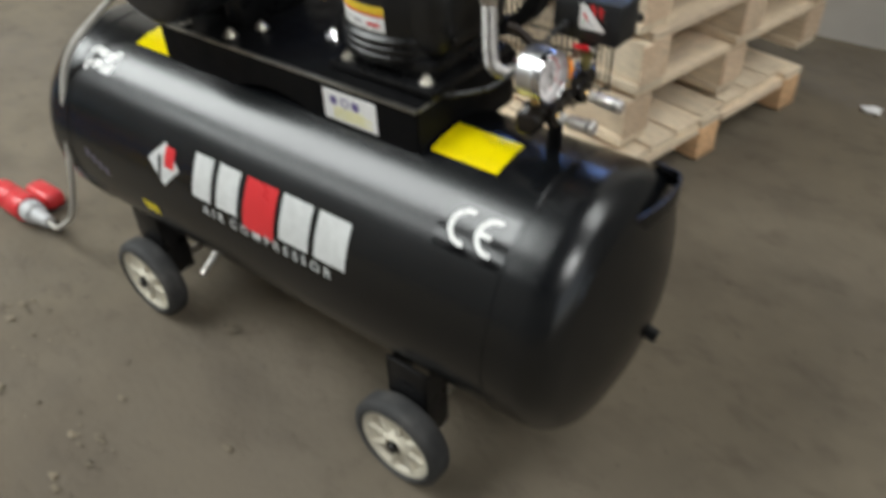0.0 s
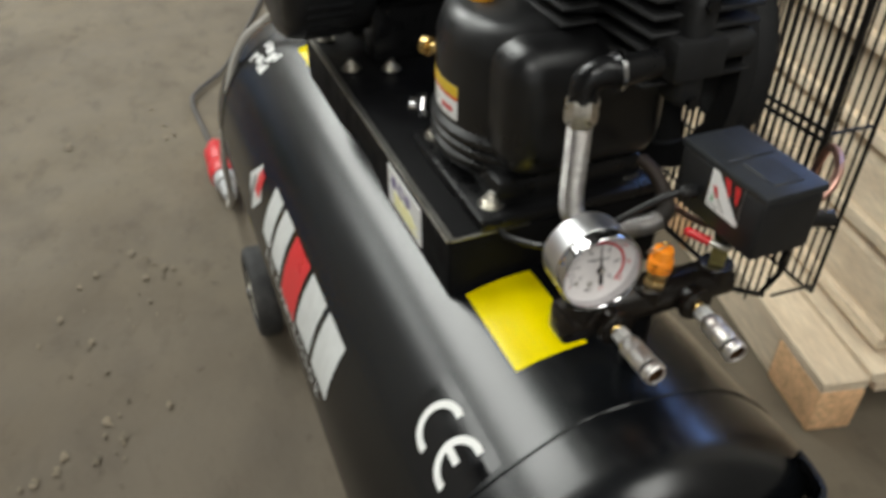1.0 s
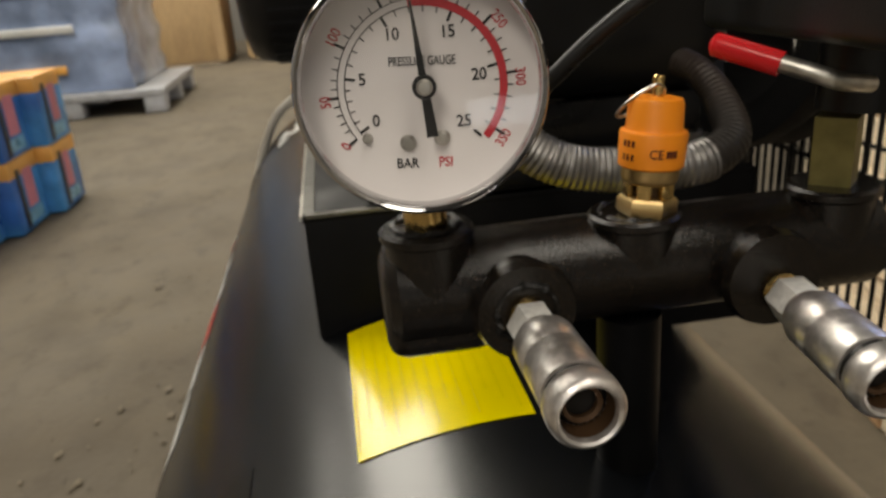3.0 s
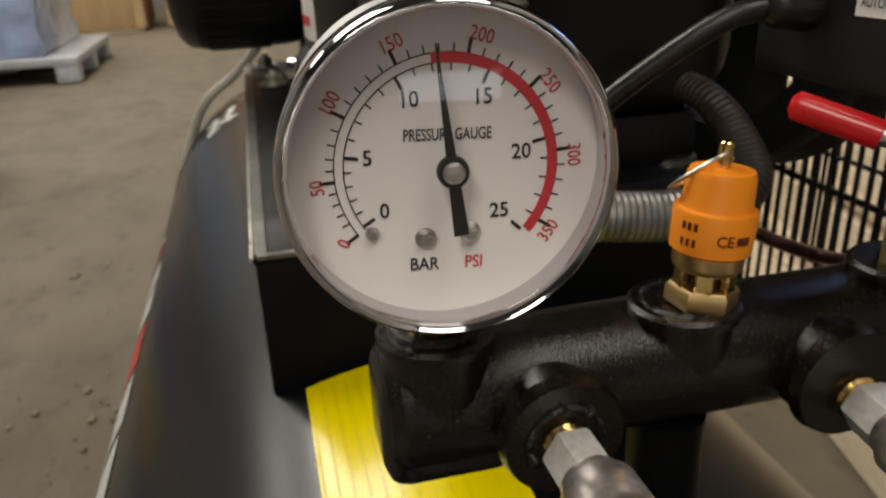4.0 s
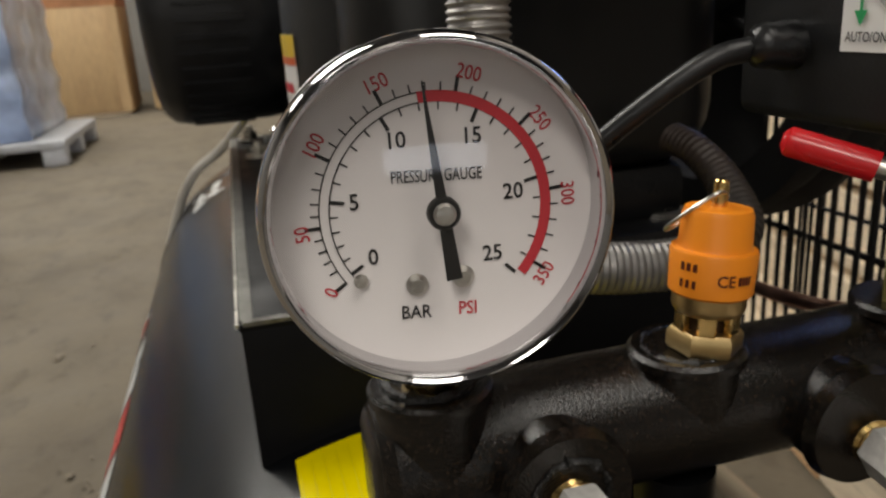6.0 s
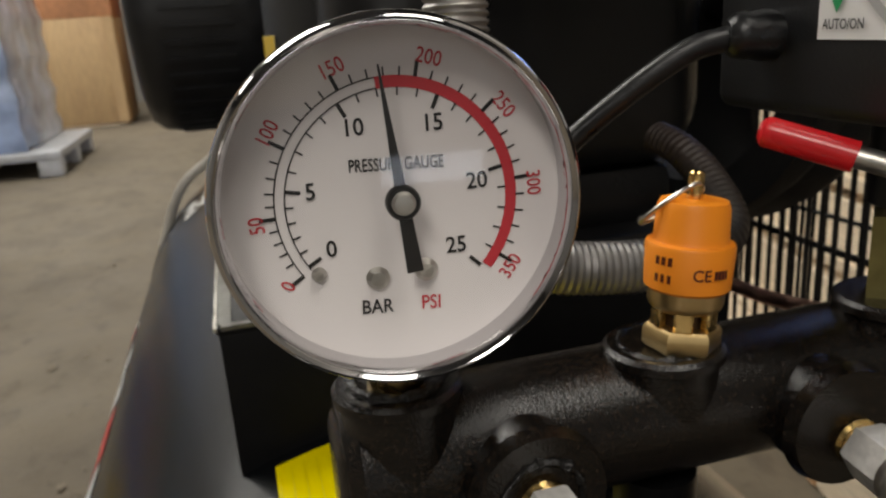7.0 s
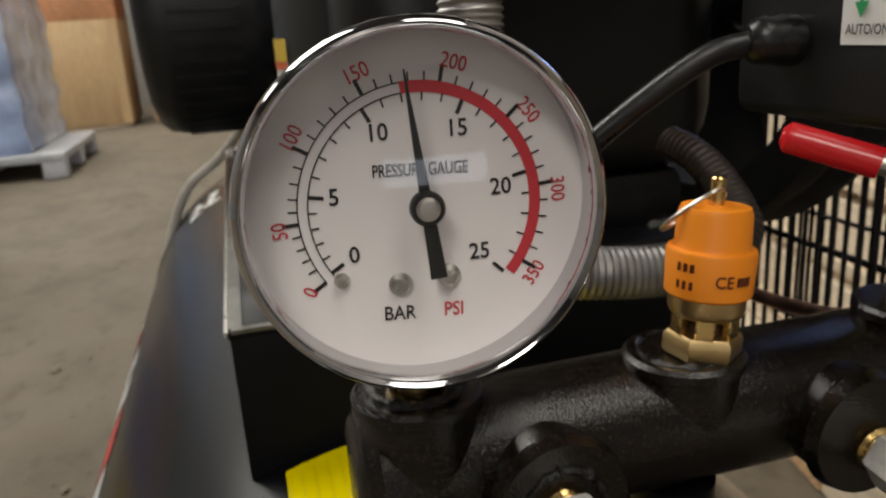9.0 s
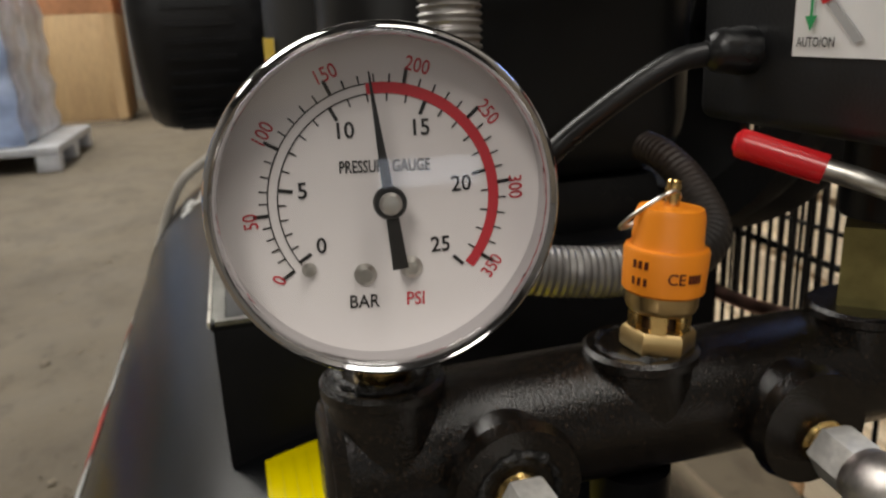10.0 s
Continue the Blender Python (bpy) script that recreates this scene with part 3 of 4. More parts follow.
# pump
pump = part("pump_crankcase", one_block(0.118, 0.300, -0.070, 0.105, 0.665, 0.800, bevel=0.032, seg=5), PUMPBLACK, comp, "black painted pump crankcase")
lathe_m = Matrix.Translation((0.186, -0.012, 0)) @ Matrix.Diagonal((1, 0.86, 1, 1))
bm = bmesh.new()
lathe(bm, [(0, 0.655), (0.094, 0.655), (0.098, 0.662), (0.098, 0.668), (0.094, 0.671), (0.098, 0.674), (0.098, 0.680), (0.094, 0.683), (0.098, 0.686), (0.098, 0.692), (0.092, 0.697), (0.091, 0.775), (0.084, 0.795), (0.066, 0.806), (0, 0.808)], lathe_m, 56)
part("crankcase_cover", bm, PUMPBLACK, pump, "ribbed round black crankcase cover")
bm = one_block(0.106, 0.302, -0.098, 0.100, 0.6262, 0.640, bevel=0.004)
block(bm, 0.130, 0.285, -0.075, 0.09, 0.638, 0.668, 0.008)
part("pump_foot", bm, BLACK, pump)
for x, y in ((0.276, -0.0765), (0.274, 0.080), (0.128, -0.0765)):
    bolt(pump, (x, y, 0.640))
# oil cap, sight glass, breather, label
part("oil_cap", turned([(0, 0), (0.013, 0), (0.0135, 0.004), (0.0115, 0.007), (0.0115, 0.015), (0.010, 0.018), (0, 0.018)], (0.172, -0.045, 0.805), (0, 0, 1), 24), CAPYELLOW, pump, "yellow-orange plastic oil filler cap")
bm = hexagon(bmesh.new(), (0.112, -0.080, 0.672), (-0.5, -0.9, 0), 0.013, 0.012)
lathe(bm, [(0, 0.012), (0.0085, 0.012), (0.0085, 0.019), (0, 0.019)], frame_of((0.112, -0.080, 0.672), (-0.5, -0.9, 0)), 20)
part("sight_glass", bm, CHROME, pump, "bright metal oil sight plug")
bm = hexagon(bmesh.new(), (0.095, -0.052, 0.725), (-0.8, -0.6, 0), 0.010, 0.012)
lathe(bm, [(0.006, 0.010), (0.006, 0.020), (0.011, 0.020), (0.011, 0.028), (0, 0.028)], frame_of((0.095, -0.052, 0.725), (-0.8, -0.6, 0)), 16)
part("breather_plug", bm, BRASS, pump, "brass breather plug")


def on_cover(x, z, lift):
    """A point of the crankcase cover's front at x."""
    a = (x - 0.186) / (0.0915 + lift)
    return Vector((x, -0.012 - 0.86 * (0.0915 + lift) * math.sqrt(max(0.0, 1 - a * a)), z))


def cover_patch(x0, x1, z0, z1, lift, n=8):
    bm = bmesh.new()
    rows = [[bm.verts.new(on_cover(x0 + (x1 - x0) * k / n, z, lift)) for z in (z0, z1)] for k in range(n + 1)]
    for a, b in zip(rows, rows[1:]):
        bm.faces.new((a[0], b[0], b[1], a[1]))
    return bm


part("pump_label", cover_patch(0.124, 0.214, 0.702, 0.738, 0.0006), LABEL, pump, "white warning label with yellow and red bands")
part("label_band", cover_patch(0.124, 0.214, 0.727, 0.738, 0.0010), CARTONYELLOW, pump, "yellow band")
part("label_band", cover_patch(0.124, 0.214, 0.723, 0.7268, 0.0010), material("orange red band", (0.75, 0.14, 0.04), 0.4), pump, "orange band")
for k, (u0, u1, z) in enumerate(((0.132, 0.150, 0.712), (0.156, 0.176, 0.712), (0.184, 0.206, 0.711), (0.138, 0.200, 0.706))):
    part("label_print", cover_patch(u0, u1, z - 0.002, z + 0.003 - 0.002 * (k == 3), 0.0010, 3), (GREYPLASTIC, GREYPLASTIC, REDINK, GREYPLASTIC)[k], pump)
# finned cylinders and head
for cx, cy2 in ((0.215, 0.045), (0.296, 0.080)):
    cyl = part("finned_cylinder", turned([(0, 0.76), (0.040, 0.76), (0.040, 1.0), (0, 1.0)], (cx, cy2, 0), (0, 0, 1), 28), FINS, comp, "black finned cylinder")
    for k in range(14):
        z = 0.775 + 0.0145 * k
        part("fin", one_block(cx - 0.052, cx + 0.052, cy2 - 0.056, cy2 + 0.056, z, z + 0.004, bevel=0.0012, seg=1), FINS, cyl)
bm = one_block(0.15, 0.385, -0.03, 0.145, 0.985, 1.05, bevel=0.01)
for k in range(10):
    block(bm, 0.156 + 0.0235 * k, 0.161 + 0.0235 * k, -0.038, 0.153, 0.99, 1.065, 0.001, 1)
part("cylinder_head", bm, FINS, pump, "black finned cylinder head")
# valve block that the outlet leaves from
bm = one_block(0.322, 0.366, 0.040, 0.092, 0.783, 0.820, bevel=0.005)
block(bm, 0.326, 0.362, 0.052, 0.080, 0.756, 0.854, 0.010, 3)
part("outlet_block", bm, FINS, pump, "dark cast outlet flange")
for z in (0.763, 0.846):
    part("flange_bolt", hexagon(bmesh.new(), (0.360, 0.066, z), (1, 0, 0), 0.006, 0.007), BLACK, pump)
part("outlet_stub", tube(bmesh.new(), [Vector((0.346, 0.085, 0.8015)), Vector((0.342, 0.128, 0.802))], 0.0125, 18), FINS, pump)
# outlet elbow
bm = tube(bmesh.new(), smooth_path([(0.352, -0.036, 0.779), (0.352, -0.035, 0.793), (0.354, -0.026, 0.8015), (0.357, -0.008, 0.8015), (0.350, 0.03, 0.800)], 6), 0.0125, 18)
part("outlet_elbow", bm, BLACK, pump, "black outlet elbow")
part("elbow_ring", turned([(0.0125, 0), (0.0165, 0), (0.0165, 0.004), (0.0125, 0.004), (0.0125, 0)], (0.357, -0.013, 0.8015), (0.1, 1, 0), 28), CHROME, pump, "bright ring on the elbow")

# hose from the pump to the tank
steel = smooth_path([(0.352, -0.036, 0.765), (0.354, -0.037, 0.73), (0.357, -0.039, 0.695), (0.361, -0.037, 0.672), (0.366, -0.018, 0.656), (0.371, 0.012, 0.651), (0.374, 0.042, 0.652), (0.367, 0.060, 0.659), (0.350, 0.063, 0.673), (0.336, 0.060, 0.683), (0.322, 0.057, 0.687)], 60)
hose = part("discharge_hose", tube(bmesh.new(), steel[:372], lambda s: 0.0106 - 0.0012 * min(1.0, max(0.0, (s - 0.09) / 0.02)) + (0.0006 if s < 0.1 else 0.0004) * math.sin(s * 2 * math.pi / 0.0026), 20), HOSE, comp, "corrugated grey metal discharge hose")
part("hose_return", tube(bmesh.new(), steel[366:], lambda s: 0.0090 - 0.04 * min(s, 0.06) + 0.0002 * math.sin(s * 2 * math.pi / 0.0026), 20), DARKHOSE, hose, "dark brownish hose bent back to the pump")
bm = hexagon(bmesh.new(), (0.352, -0.036, 0.758), (0, 0, 1), 0.0142, 0.024)
part("hose_nut", bm, ZINC, hose, "zinc plated hexagon nut")

# motor
MX, MZ, MR = -0.195, 0.766, 0.092
motor = part("motor", turned([(0, 0), (MR * 0.93, 0), (MR, 0.006), (MR, 0.20), (0, 0.20)], (MX, -0.085, MZ), (0, 1, 0), 48), BLACK, comp, "black electric motor with a ribbed body")
for k in range(40):
    a = 2 * math.pi * k / 40
    m = pose(MX, -0.085, MZ) @ Matrix.Rotation(a, 4, "Y")
    part("motor_rib", one_block(MR - 0.003, MR + 0.011, 0.0, 0.19, -0.0016, 0.0016, m=m), BLACK, motor)
bm = turned([(MR * 0.35, 0.0), (MR * 0.98, 0.0), (MR * 1.12, 0.004), (MR * 1.20, 0.012), (MR * 1.23, 0.026), (MR * 1.23, 0.100), (MR * 1.21, 0.114), (MR * 1.14, 0.122), (MR * 1.05, 0.122), (MR * 0.3, 0.110), (MR * 0.35, 0.0)], (MX, -0.189, MZ), (0, 1, 0), 56)
part("fan_cover", bm, MATT, motor, "black fan cover")
for k in range(48):
    a = 2 * math.pi * k / 48
    m = pose(MX, -0.172, MZ) @ Matrix.Rotation(a, 4, "Y")
    part("fan_cover_rib", one_block(MR * 1.21, MR * 1.25, 0.012, 0.07, -0.0022, 0.0022, m=m), MATT, motor)
for x in (MX - 0.055, MX + 0.055):
    part("motor_foot", one_block(x - 0.022, x + 0.022, -0.070, 0.08, 0.6262, 0.72, bevel=0.004), BLACK, motor)
for x, y in ((MX + 0.105, -0.055), (MX + 0.085, -0.105), (MX - 0.03, -0.11)):
    bolt(motor, (x, y, 0.627))
part("terminal_box", one_block(MX + 0.02, MX + 0.13, -0.085, 0.02, MZ + 0.06, MZ + 0.15, bevel=0.008), MATT, motor)

# belt guard: a wire cage along the rear
GY, GX0, GX1, GZ0, GZ1 = 0.200, -0.36, 0.396, 0.500, 1.08
guard = part("belt_guard", tube(bmesh.new(), [Vector(p) for p in ((GX0, GY, GZ0), (GX1 - 0.05, GY, GZ0), (GX1 - 0.015, GY, GZ0 + 0.02), (GX1, GY, GZ0 + 0.06), (GX1, GY, GZ1), (GX0, GY, GZ1), (GX0, GY, GZ0))], 0.0032, 8), BLACK, comp, "black wire belt guard")
n = 72
for k in range(1, n):
    x = GX0 + (GX1 - GX0) * k / n
    low = GZ0 + (0.02 if x > GX1 - 0.03 else 0.0)
    part("guard_wire", tube(bmesh.new(), [Vector((x, GY, low)), Vector((x, GY, GZ1))], 0.0014, 6), BLACK, guard)
    part("guard_wire", tube(bmesh.new(), [Vector((x + 0.005, GY + 0.055, GZ0 + 0.02)), Vector((x + 0.005, GY + 0.055, GZ1))], 0.0014, 6), BLACK, guard)
for z in (0.60, 0.712, 0.722, 0.86, 0.97):
    part("guard_bar", tube(bmesh.new(), [Vector((GX0, GY + 0.004, z)), Vector((GX1, GY + 0.004, z))], 0.0022, 6), BLACK, guard)
for z in (GZ0 + 0.02, 0.60, 0.86, GZ1):
    part("guard_bar", tube(bmesh.new(), [Vector((GX0, GY + 0.055, z)), Vector((GX1 + 0.003, GY + 0.055, z))], 0.0018, 6), BLACK, guard)
for z in (GZ0 + 0.03, 0.722, GZ1):
    part("guard_bar", tube(bmesh.new(), [Vector((GX1, GY, z)), Vector((GX1 + 0.003, GY + 0.055, z))], 0.0018, 6), BLACK, guard)
part("guard_bar", tube(bmesh.new(), [Vector((GX1 + 0.003, GY + 0.055, GZ0 + 0.02)), Vector((GX1 + 0.003, GY + 0.055, GZ1))], 0.0022, 6), BLACK, guard)
FX, FZ = 0.205, 0.752
fly = part("flywheel", turned([(0.112, 0.0), (0.136, 0.0), (0.138, 0.008), (0.133, 0.02), (0.138, 0.032), (0.136, 0.040), (0.112, 0.040), (0.112, 0.0)], (FX, 0.135, FZ), (0, 1, 0), 64), FINS, comp, "black cast flywheel with fan spokes")
part("flywheel_hub", turned([(0, 0), (0.034, 0), (0.036, 0.02), (0.034, 0.044), (0, 0.044)], (FX, 0.133, FZ), (0, 1, 0), 32), FINS, fly)
for k in range(6):
    m = pose(FX, 0.155, FZ) @ Matrix.Rotation(2 * math.pi * k / 6 + 0.3, 4, "Y") @ Matrix.Rotation(0.6, 4, "X")
    part("fan_spoke", one_block(0.030, 0.114, -0.020, 0.020, -0.004, 0.004, bevel=0.002, seg=1, m=m), FINS, fly)
part("motor_pulley", turned([(0, 0), (0.045, 0), (0.04, 0.02), (0.045, 0.04), (0, 0.04)], (MX, 0.135, MZ), (0, 1, 0), 40), BLACK, comp)
bm = bmesh.new()
for z0, z1 in ((0.885, 0.785), (0.603, 0.699)):
    tube(bm, [Vector((0.205, 0.155, z0)), Vector((MX, 0.155, z1))], 0.007, 8)
part("drive_belt", bm, RUBBER, comp)

# manifold
AX, AZ, AR = 0.4525, 0.6445, 0.0170
bm = bmesh.new()
lathe(bm, [(0, 0), (0.014, 0), (AR, 0.003), (AR, 0.158), (0.014, 0.161), (0, 0.161)], frame_of((AX, -0.099, AZ), (0, 1, 0)), 36)
block(bm, AX - 0.016, AX + 0.012, -0.1005, -0.066, AZ - 0.020, AZ + 0.012, 0.006, 3)
manifold = part("manifold", bm, CAST, comp, "oily black cast air manifold")
for y, h in ((-0.0855, 0.0215), (-0.0205, 0.0185), (0.046, 0.020)):
    part("upright_boss", turned([(0, 0), (0.0128, 0), (0.0128, h - 0.004), (0.0143, h - 0.003), (0.0143, h - 0.001), (0.0133, h), (0, h)], (AX + 0.004, y, AZ), (0, 0, 1), 28), CAST, manifold)
for y in (-0.0605, 0.0160):
    part("outlet_boss", turned([(0, 0), (0.0138, 0), (0.0138, 0.019), (0.0155, 0.021), (0.0145, 0.0245), (0.0, 0.0245)], (AX, y, AZ - 0.002), (1, 0, 0), 28), CAST, manifold)
part("support_pipe", turned([(0, 0), (0.0105, 0), (0.0105, 0.060), (0, 0.060)], (AX, -0.02, AZ - 0.078), (0, 0, 1), 24), PLATE, manifold, "black pipe down to the tank")
# wet sealant squeezed out round the joints
for k, (p, r, w) in enumerate((((AX + 0.004, -0.0855, AZ + 0.0215), 0.0098, 0.0019), ((AX + 0.004, -0.0205, AZ + 0.0180), 0.0106, 0.0013), ((AX + 0.0245, -0.0605, AZ - 0.002), 0.0088, 0.0014))):
    bm = bmesh.new()
    m = frame_of(p, (0, 0, 1) if k < 2 else (1, 0, 0))
    rings = []
    for i in range(56):
        a = 2 * math.pi * i / 56
        swell = 0.55 + 0.9 * max(0.0, noise.noise(Vector((4 * math.cos(a), 4 * math.sin(a), 3.0 * k))) + 0.25)
        ring = []
        for j in range(8):
            q = 2 * math.pi * j / 8
            c = Vector(((r + w * swell * math.cos(q)) * math.cos(a), (r + w * swell * math.cos(q)) * math.sin(a), w * swell * math.sin(q)))
            ring.append(bm.verts.new(m @ (c + noise.noise_vector(c * 900) * w * 0.30)))
        rings.append(ring)
    for i in range(56):
        for j in range(8):
            bm.faces.new((rings[i][j], rings[(i + 1) % 56][j], rings[(i + 1) % 56][(j + 1) % 8], rings[i][(j + 1) % 8]))
    part("thread_sealant", bm, SEALANT, manifold, "wet lumpy dark thread sealant")


def coupling(x, y, z, tip):
    d = Vector(tip) - Vector((x, y, z))
    c = part("quick_coupling", turned([(0.0000, 0.0165), (0.0070, 0.0165), (0.0072, 0.0180), (0.0081, 0.0195), (0.0088, 0.0205), (0.0089, 0.0290), (0.0085, 0.0298), (0.0085, 0.0312), (0.0089, 0.0320), (0.0090, 0.0455), (0.0087, 0.0462), (0.0081, 0.0463), (0.0000, 0.0463)], (x, y, z), d, 40), NICKEL, comp, "worn nickel quick-release air coupling")
    part("coupling_nut", hexagon(bmesh.new(), Vector((x, y, z)) + d.normalized() * 0.0055, d, 0.0072, 0.0115), PALENICKEL, c, "pale hexagon nut")
    part("coupling_groove", turned([(0.0000, 0.0462), (0.0080, 0.0462), (0.0080, 0.0492), (0.0000, 0.0492)], (x, y, z), d, 32), BLACK, c, "black groove behind the lip")
    part("coupling_lip", turned([(0.0063, 0.0488), (0.0089, 0.0488), (0.0095, 0.0495), (0.0096, 0.0520), (0.0094, 0.0545), (0.0086, 0.0560), (0.0077, 0.0565), (0.0070, 0.0560), (0.0067, 0.0548), (0.0065, 0.0500), (0.0063, 0.0488)], (x, y, z), d, 40), NICKEL, c, "bright rounded lip")
    part("coupling_thread", turned([(0.0052, 0.0), (0.0059, 0.001), (0.0053, 0.002), (0.0059, 0.003), (0.0053, 0.004), (0.0059, 0.005), (0.0053, 0.006)], (x, y, z), d, 20), BRASS, c, "brass thread")
    part("coupling_mouth", turned([(0.0000, 0.0470), (0.0036, 0.0472), (0.0038, 0.0505), (0.0049, 0.0510), (0.0054, 0.0490), (0.0064, 0.0490), (0.0066, 0.0545)], (x, y, z), d, 24), OLDBRASS, c, "brown brass mouth")


coupling(0.4745, -0.0605, 0.6415, (0.531, -0.0604, 0.6420))
coupling(0.4745, 0.0185, 0.6390, (0.530, 0.0148, 0.6365))

# pressure gauge: x to the right of the dial, y up it, z out of it
GC = Vector((0.4747, -0.0857, 0.7095))
out = Vector((0.9950, -0.085, 0.040)).normalized()
side = Vector((0, 0, 1)).cross(out).normalized()
GM = Matrix.Translation(GC) @ Matrix((side, out.cross(side), out)).transposed().to_4x4()
GB = 0.0324
GD = GM @ pose(0.0006, -0.0005, 0)
gauge = part("pressure_gauge", lathe(bmesh.new(), [(0, -0.0300), (GB * 0.93, -0.0300), (GB * 0.970, -0.0290), (GB * 0.984, -0.0270), (GB * 0.986, -0.0050), (GB * 0.970, -0.0045), (0, -0.0045)], GM, 80), CASECHROME, comp, "chrome-cased round pressure gauge with white dial")
part("bezel", lathe(bmesh.new(), [(GB * 0.986, -0.0042), (GB * 0.995, -0.0038), (GB * 0.999, -0.0028), (GB, 0.0030), (GB * 0.997, 0.0050), (GB * 0.988, 0.0066), (GB * 0.974, 0.0076), (GB * 0.957, 0.0079), (GB * 0.940, 0.0075), (GB * 0.926, 0.0067), (GB * 0.918, 0.0058), (GB * 0.916, 0.0050), (GB * 0.950, 0.0046)], GM, 96), RIMCHROME, gauge, "polished chrome bezel")
part("dial", lathe(bmesh.new(), [(0, -0.003), (GB * 0.950, -0.003), (GB * 0.962, -0.0028)], GM, 64), DIAL, gauge, "white dial with black and red scales")
part("dial_wall", lathe(bmesh.new(), [(GB * 0.958, -0.0028), (GB * 0.966, -0.0018), (GB * 0.967, 0.0030), (GB * 0.950, 0.0047)], GM, 96), RIMCHROME, gauge, "bright inner wall of the case")
pane = part("gauge_glass", lathe(bmesh.new(), [(0, 0.0056), (GB * 0.9185, 0.0056)], GM, 48), GLASS, gauge, "clear gauge glass", 30)
pane.visible_shadow = False

BAR = ((0, -121.5), (5, -80), (10, -27), (15, 25.5), (20, 77.5), (25, 134))


def bar_angle(b):
    """Degrees clockwise from the top at which a pressure in bar stands."""
    for (b0, a0), (b1, a1) in zip(BAR, BAR[1:]):
        if b <= b1:
            return a0 + (a1 - a0) * (b - b0) / (b1 - b0)
    return BAR[-1][1]


def psi_angle(p):
    return -123.5 if p == 0 else bar_angle(p / 14.504)


def polar(r, a, h):
    return Vector((r * math.sin(radians(a)), r * math.cos(radians(a)), h))


def ring_band(bm, r0, r1, a0, a1, h, n=60):
    rows = [[bm.verts.new(polar(r, a0 + (a1 - a0) * k / n, h)) for r in (r0, r1)] for k in range(n + 1)]
    for a, b in zip(rows, rows[1:]):
        bm.faces.new((a[0], a[1], b[1], b[0]))


def stroke(bm, r0, r1, a, w, h):
    p, q, s2 = polar(r0, a, h), polar(r1, a, h), polar(w / 2, a + 90, 0)
    bm.faces.new([bm.verts.new(v) for v in (p - s2, p + s2, q + s2, q - s2)])


H1 = -0.00275
bm = bmesh.new()
ring_band(bm, 0.02195, 0.02220, psi_angle(0), psi_angle(174), H1)
ring_band(bm, 0.02010, 0.02035, psi_angle(0), psi_angle(174), H1)
for p in range(0, 351, 10):
    major = p % 50 == 0
    stroke(bm, 0.0220, 0.0250 if major else 0.0237, psi_angle(p), 0.0007 if major else 0.00032, H1)
for b in range(0, 26):
    major = b % 5 == 0
    stroke(bm, 0.0202, 0.0175 if major else 0.0187, bar_angle(b), 0.0007 if major else 0.00032, H1)
part("scale_marks", laid(bm, GD), INK, gauge, "black scale lines", 0)
bm = bmesh.new()
ring_band(bm, 0.02010, 0.02220, psi_angle(174), bar_angle(25) - 2, H1)
part("red_band", laid(bm, GD), DIALRED, gauge, "red danger band", 0)
for b, dx, dy in ((0, 0.0006, 0.0004), (5, 0.0001, 0.0002), (10, 0.0003, -0.0005), (15, 0.0006, -0.0010), (20, -0.0006, -0.0014), (25, -0.0012, 0.0013)):
    p = polar(0.0158, bar_angle(b), H1)
    part("bar_number", laid(text_mesh(str(b), 0.0043, 0.94, 0.014), GD @ pose(p.x + dx, p.y + dy, H1)), INK, gauge, "", 0)
for p in range(0, 351, 50):
    a = psi_angle(p)
    a += {50: -2.3, 100: 2.2, 150: 1.5, 200: 4.5, 250: 5.0, 300: 4.0, 350: 2.8}.get(p, 0.0)
    q = polar(0.0255, a, H1)
    turn_by = {0: 60, 350: 180 - a}.get(p, -a)
    part("psi_number", laid(text_mesh(str(p), 0.0038, 0.84, 0.007), GD @ pose(q.x, q.y + 0.0003, H1, 0, 0, turn_by)), DIALRED, gauge, "red number", 0)
part("dial_words", laid(text_mesh("PRESSURE GAUGE", 0.0033, 0.66, 0.012), GD @ pose(0.0003, 0.0065, H1, 0, 0, -2)), INK, gauge, "", 0)
part("dial_words", laid(text_mesh("BAR", 0.0038, 0.86, 0.012), GD @ pose(-0.0056, -0.0198, H1, 0, 0, -3)), INK, gauge, "", 0)
part("dial_words", laid(text_mesh("PSI", 0.0038, 0.84, 0.010), GD @ pose(0.0046, -0.0202, H1, 0, 0, -3)), DIALRED, gauge, "red word", 0)
for x, y, r in ((-0.0050, -0.0142, 0.0022), (0.0041, -0.0136, 0.0022), (-0.0156, -0.0122, 0.0014)):
    bm = lathe(bmesh.new(), [(0, -0.0014), (r * 0.6, -0.0015), (r, -0.0024), (r, -0.0029)], GD @ pose(x, y, 0), 18)
    for w in (0, 90):
        block(bm, -r * 0.62, r * 0.62, -r * 0.13, r * 0.13, -0.0017, -0.00125, m=GD @ pose(x, y, 0, 0, 0, 30 + w))
    part("dial_screw", bm, ZINC, gauge, "small bright screw")
NEEDLE = -5.3
bm = bmesh.new()
tip, tail, across = polar(0.0238, NEEDLE, 0), polar(-0.0128, NEEDLE, 0), polar(1, NEEDLE + 90, 0)
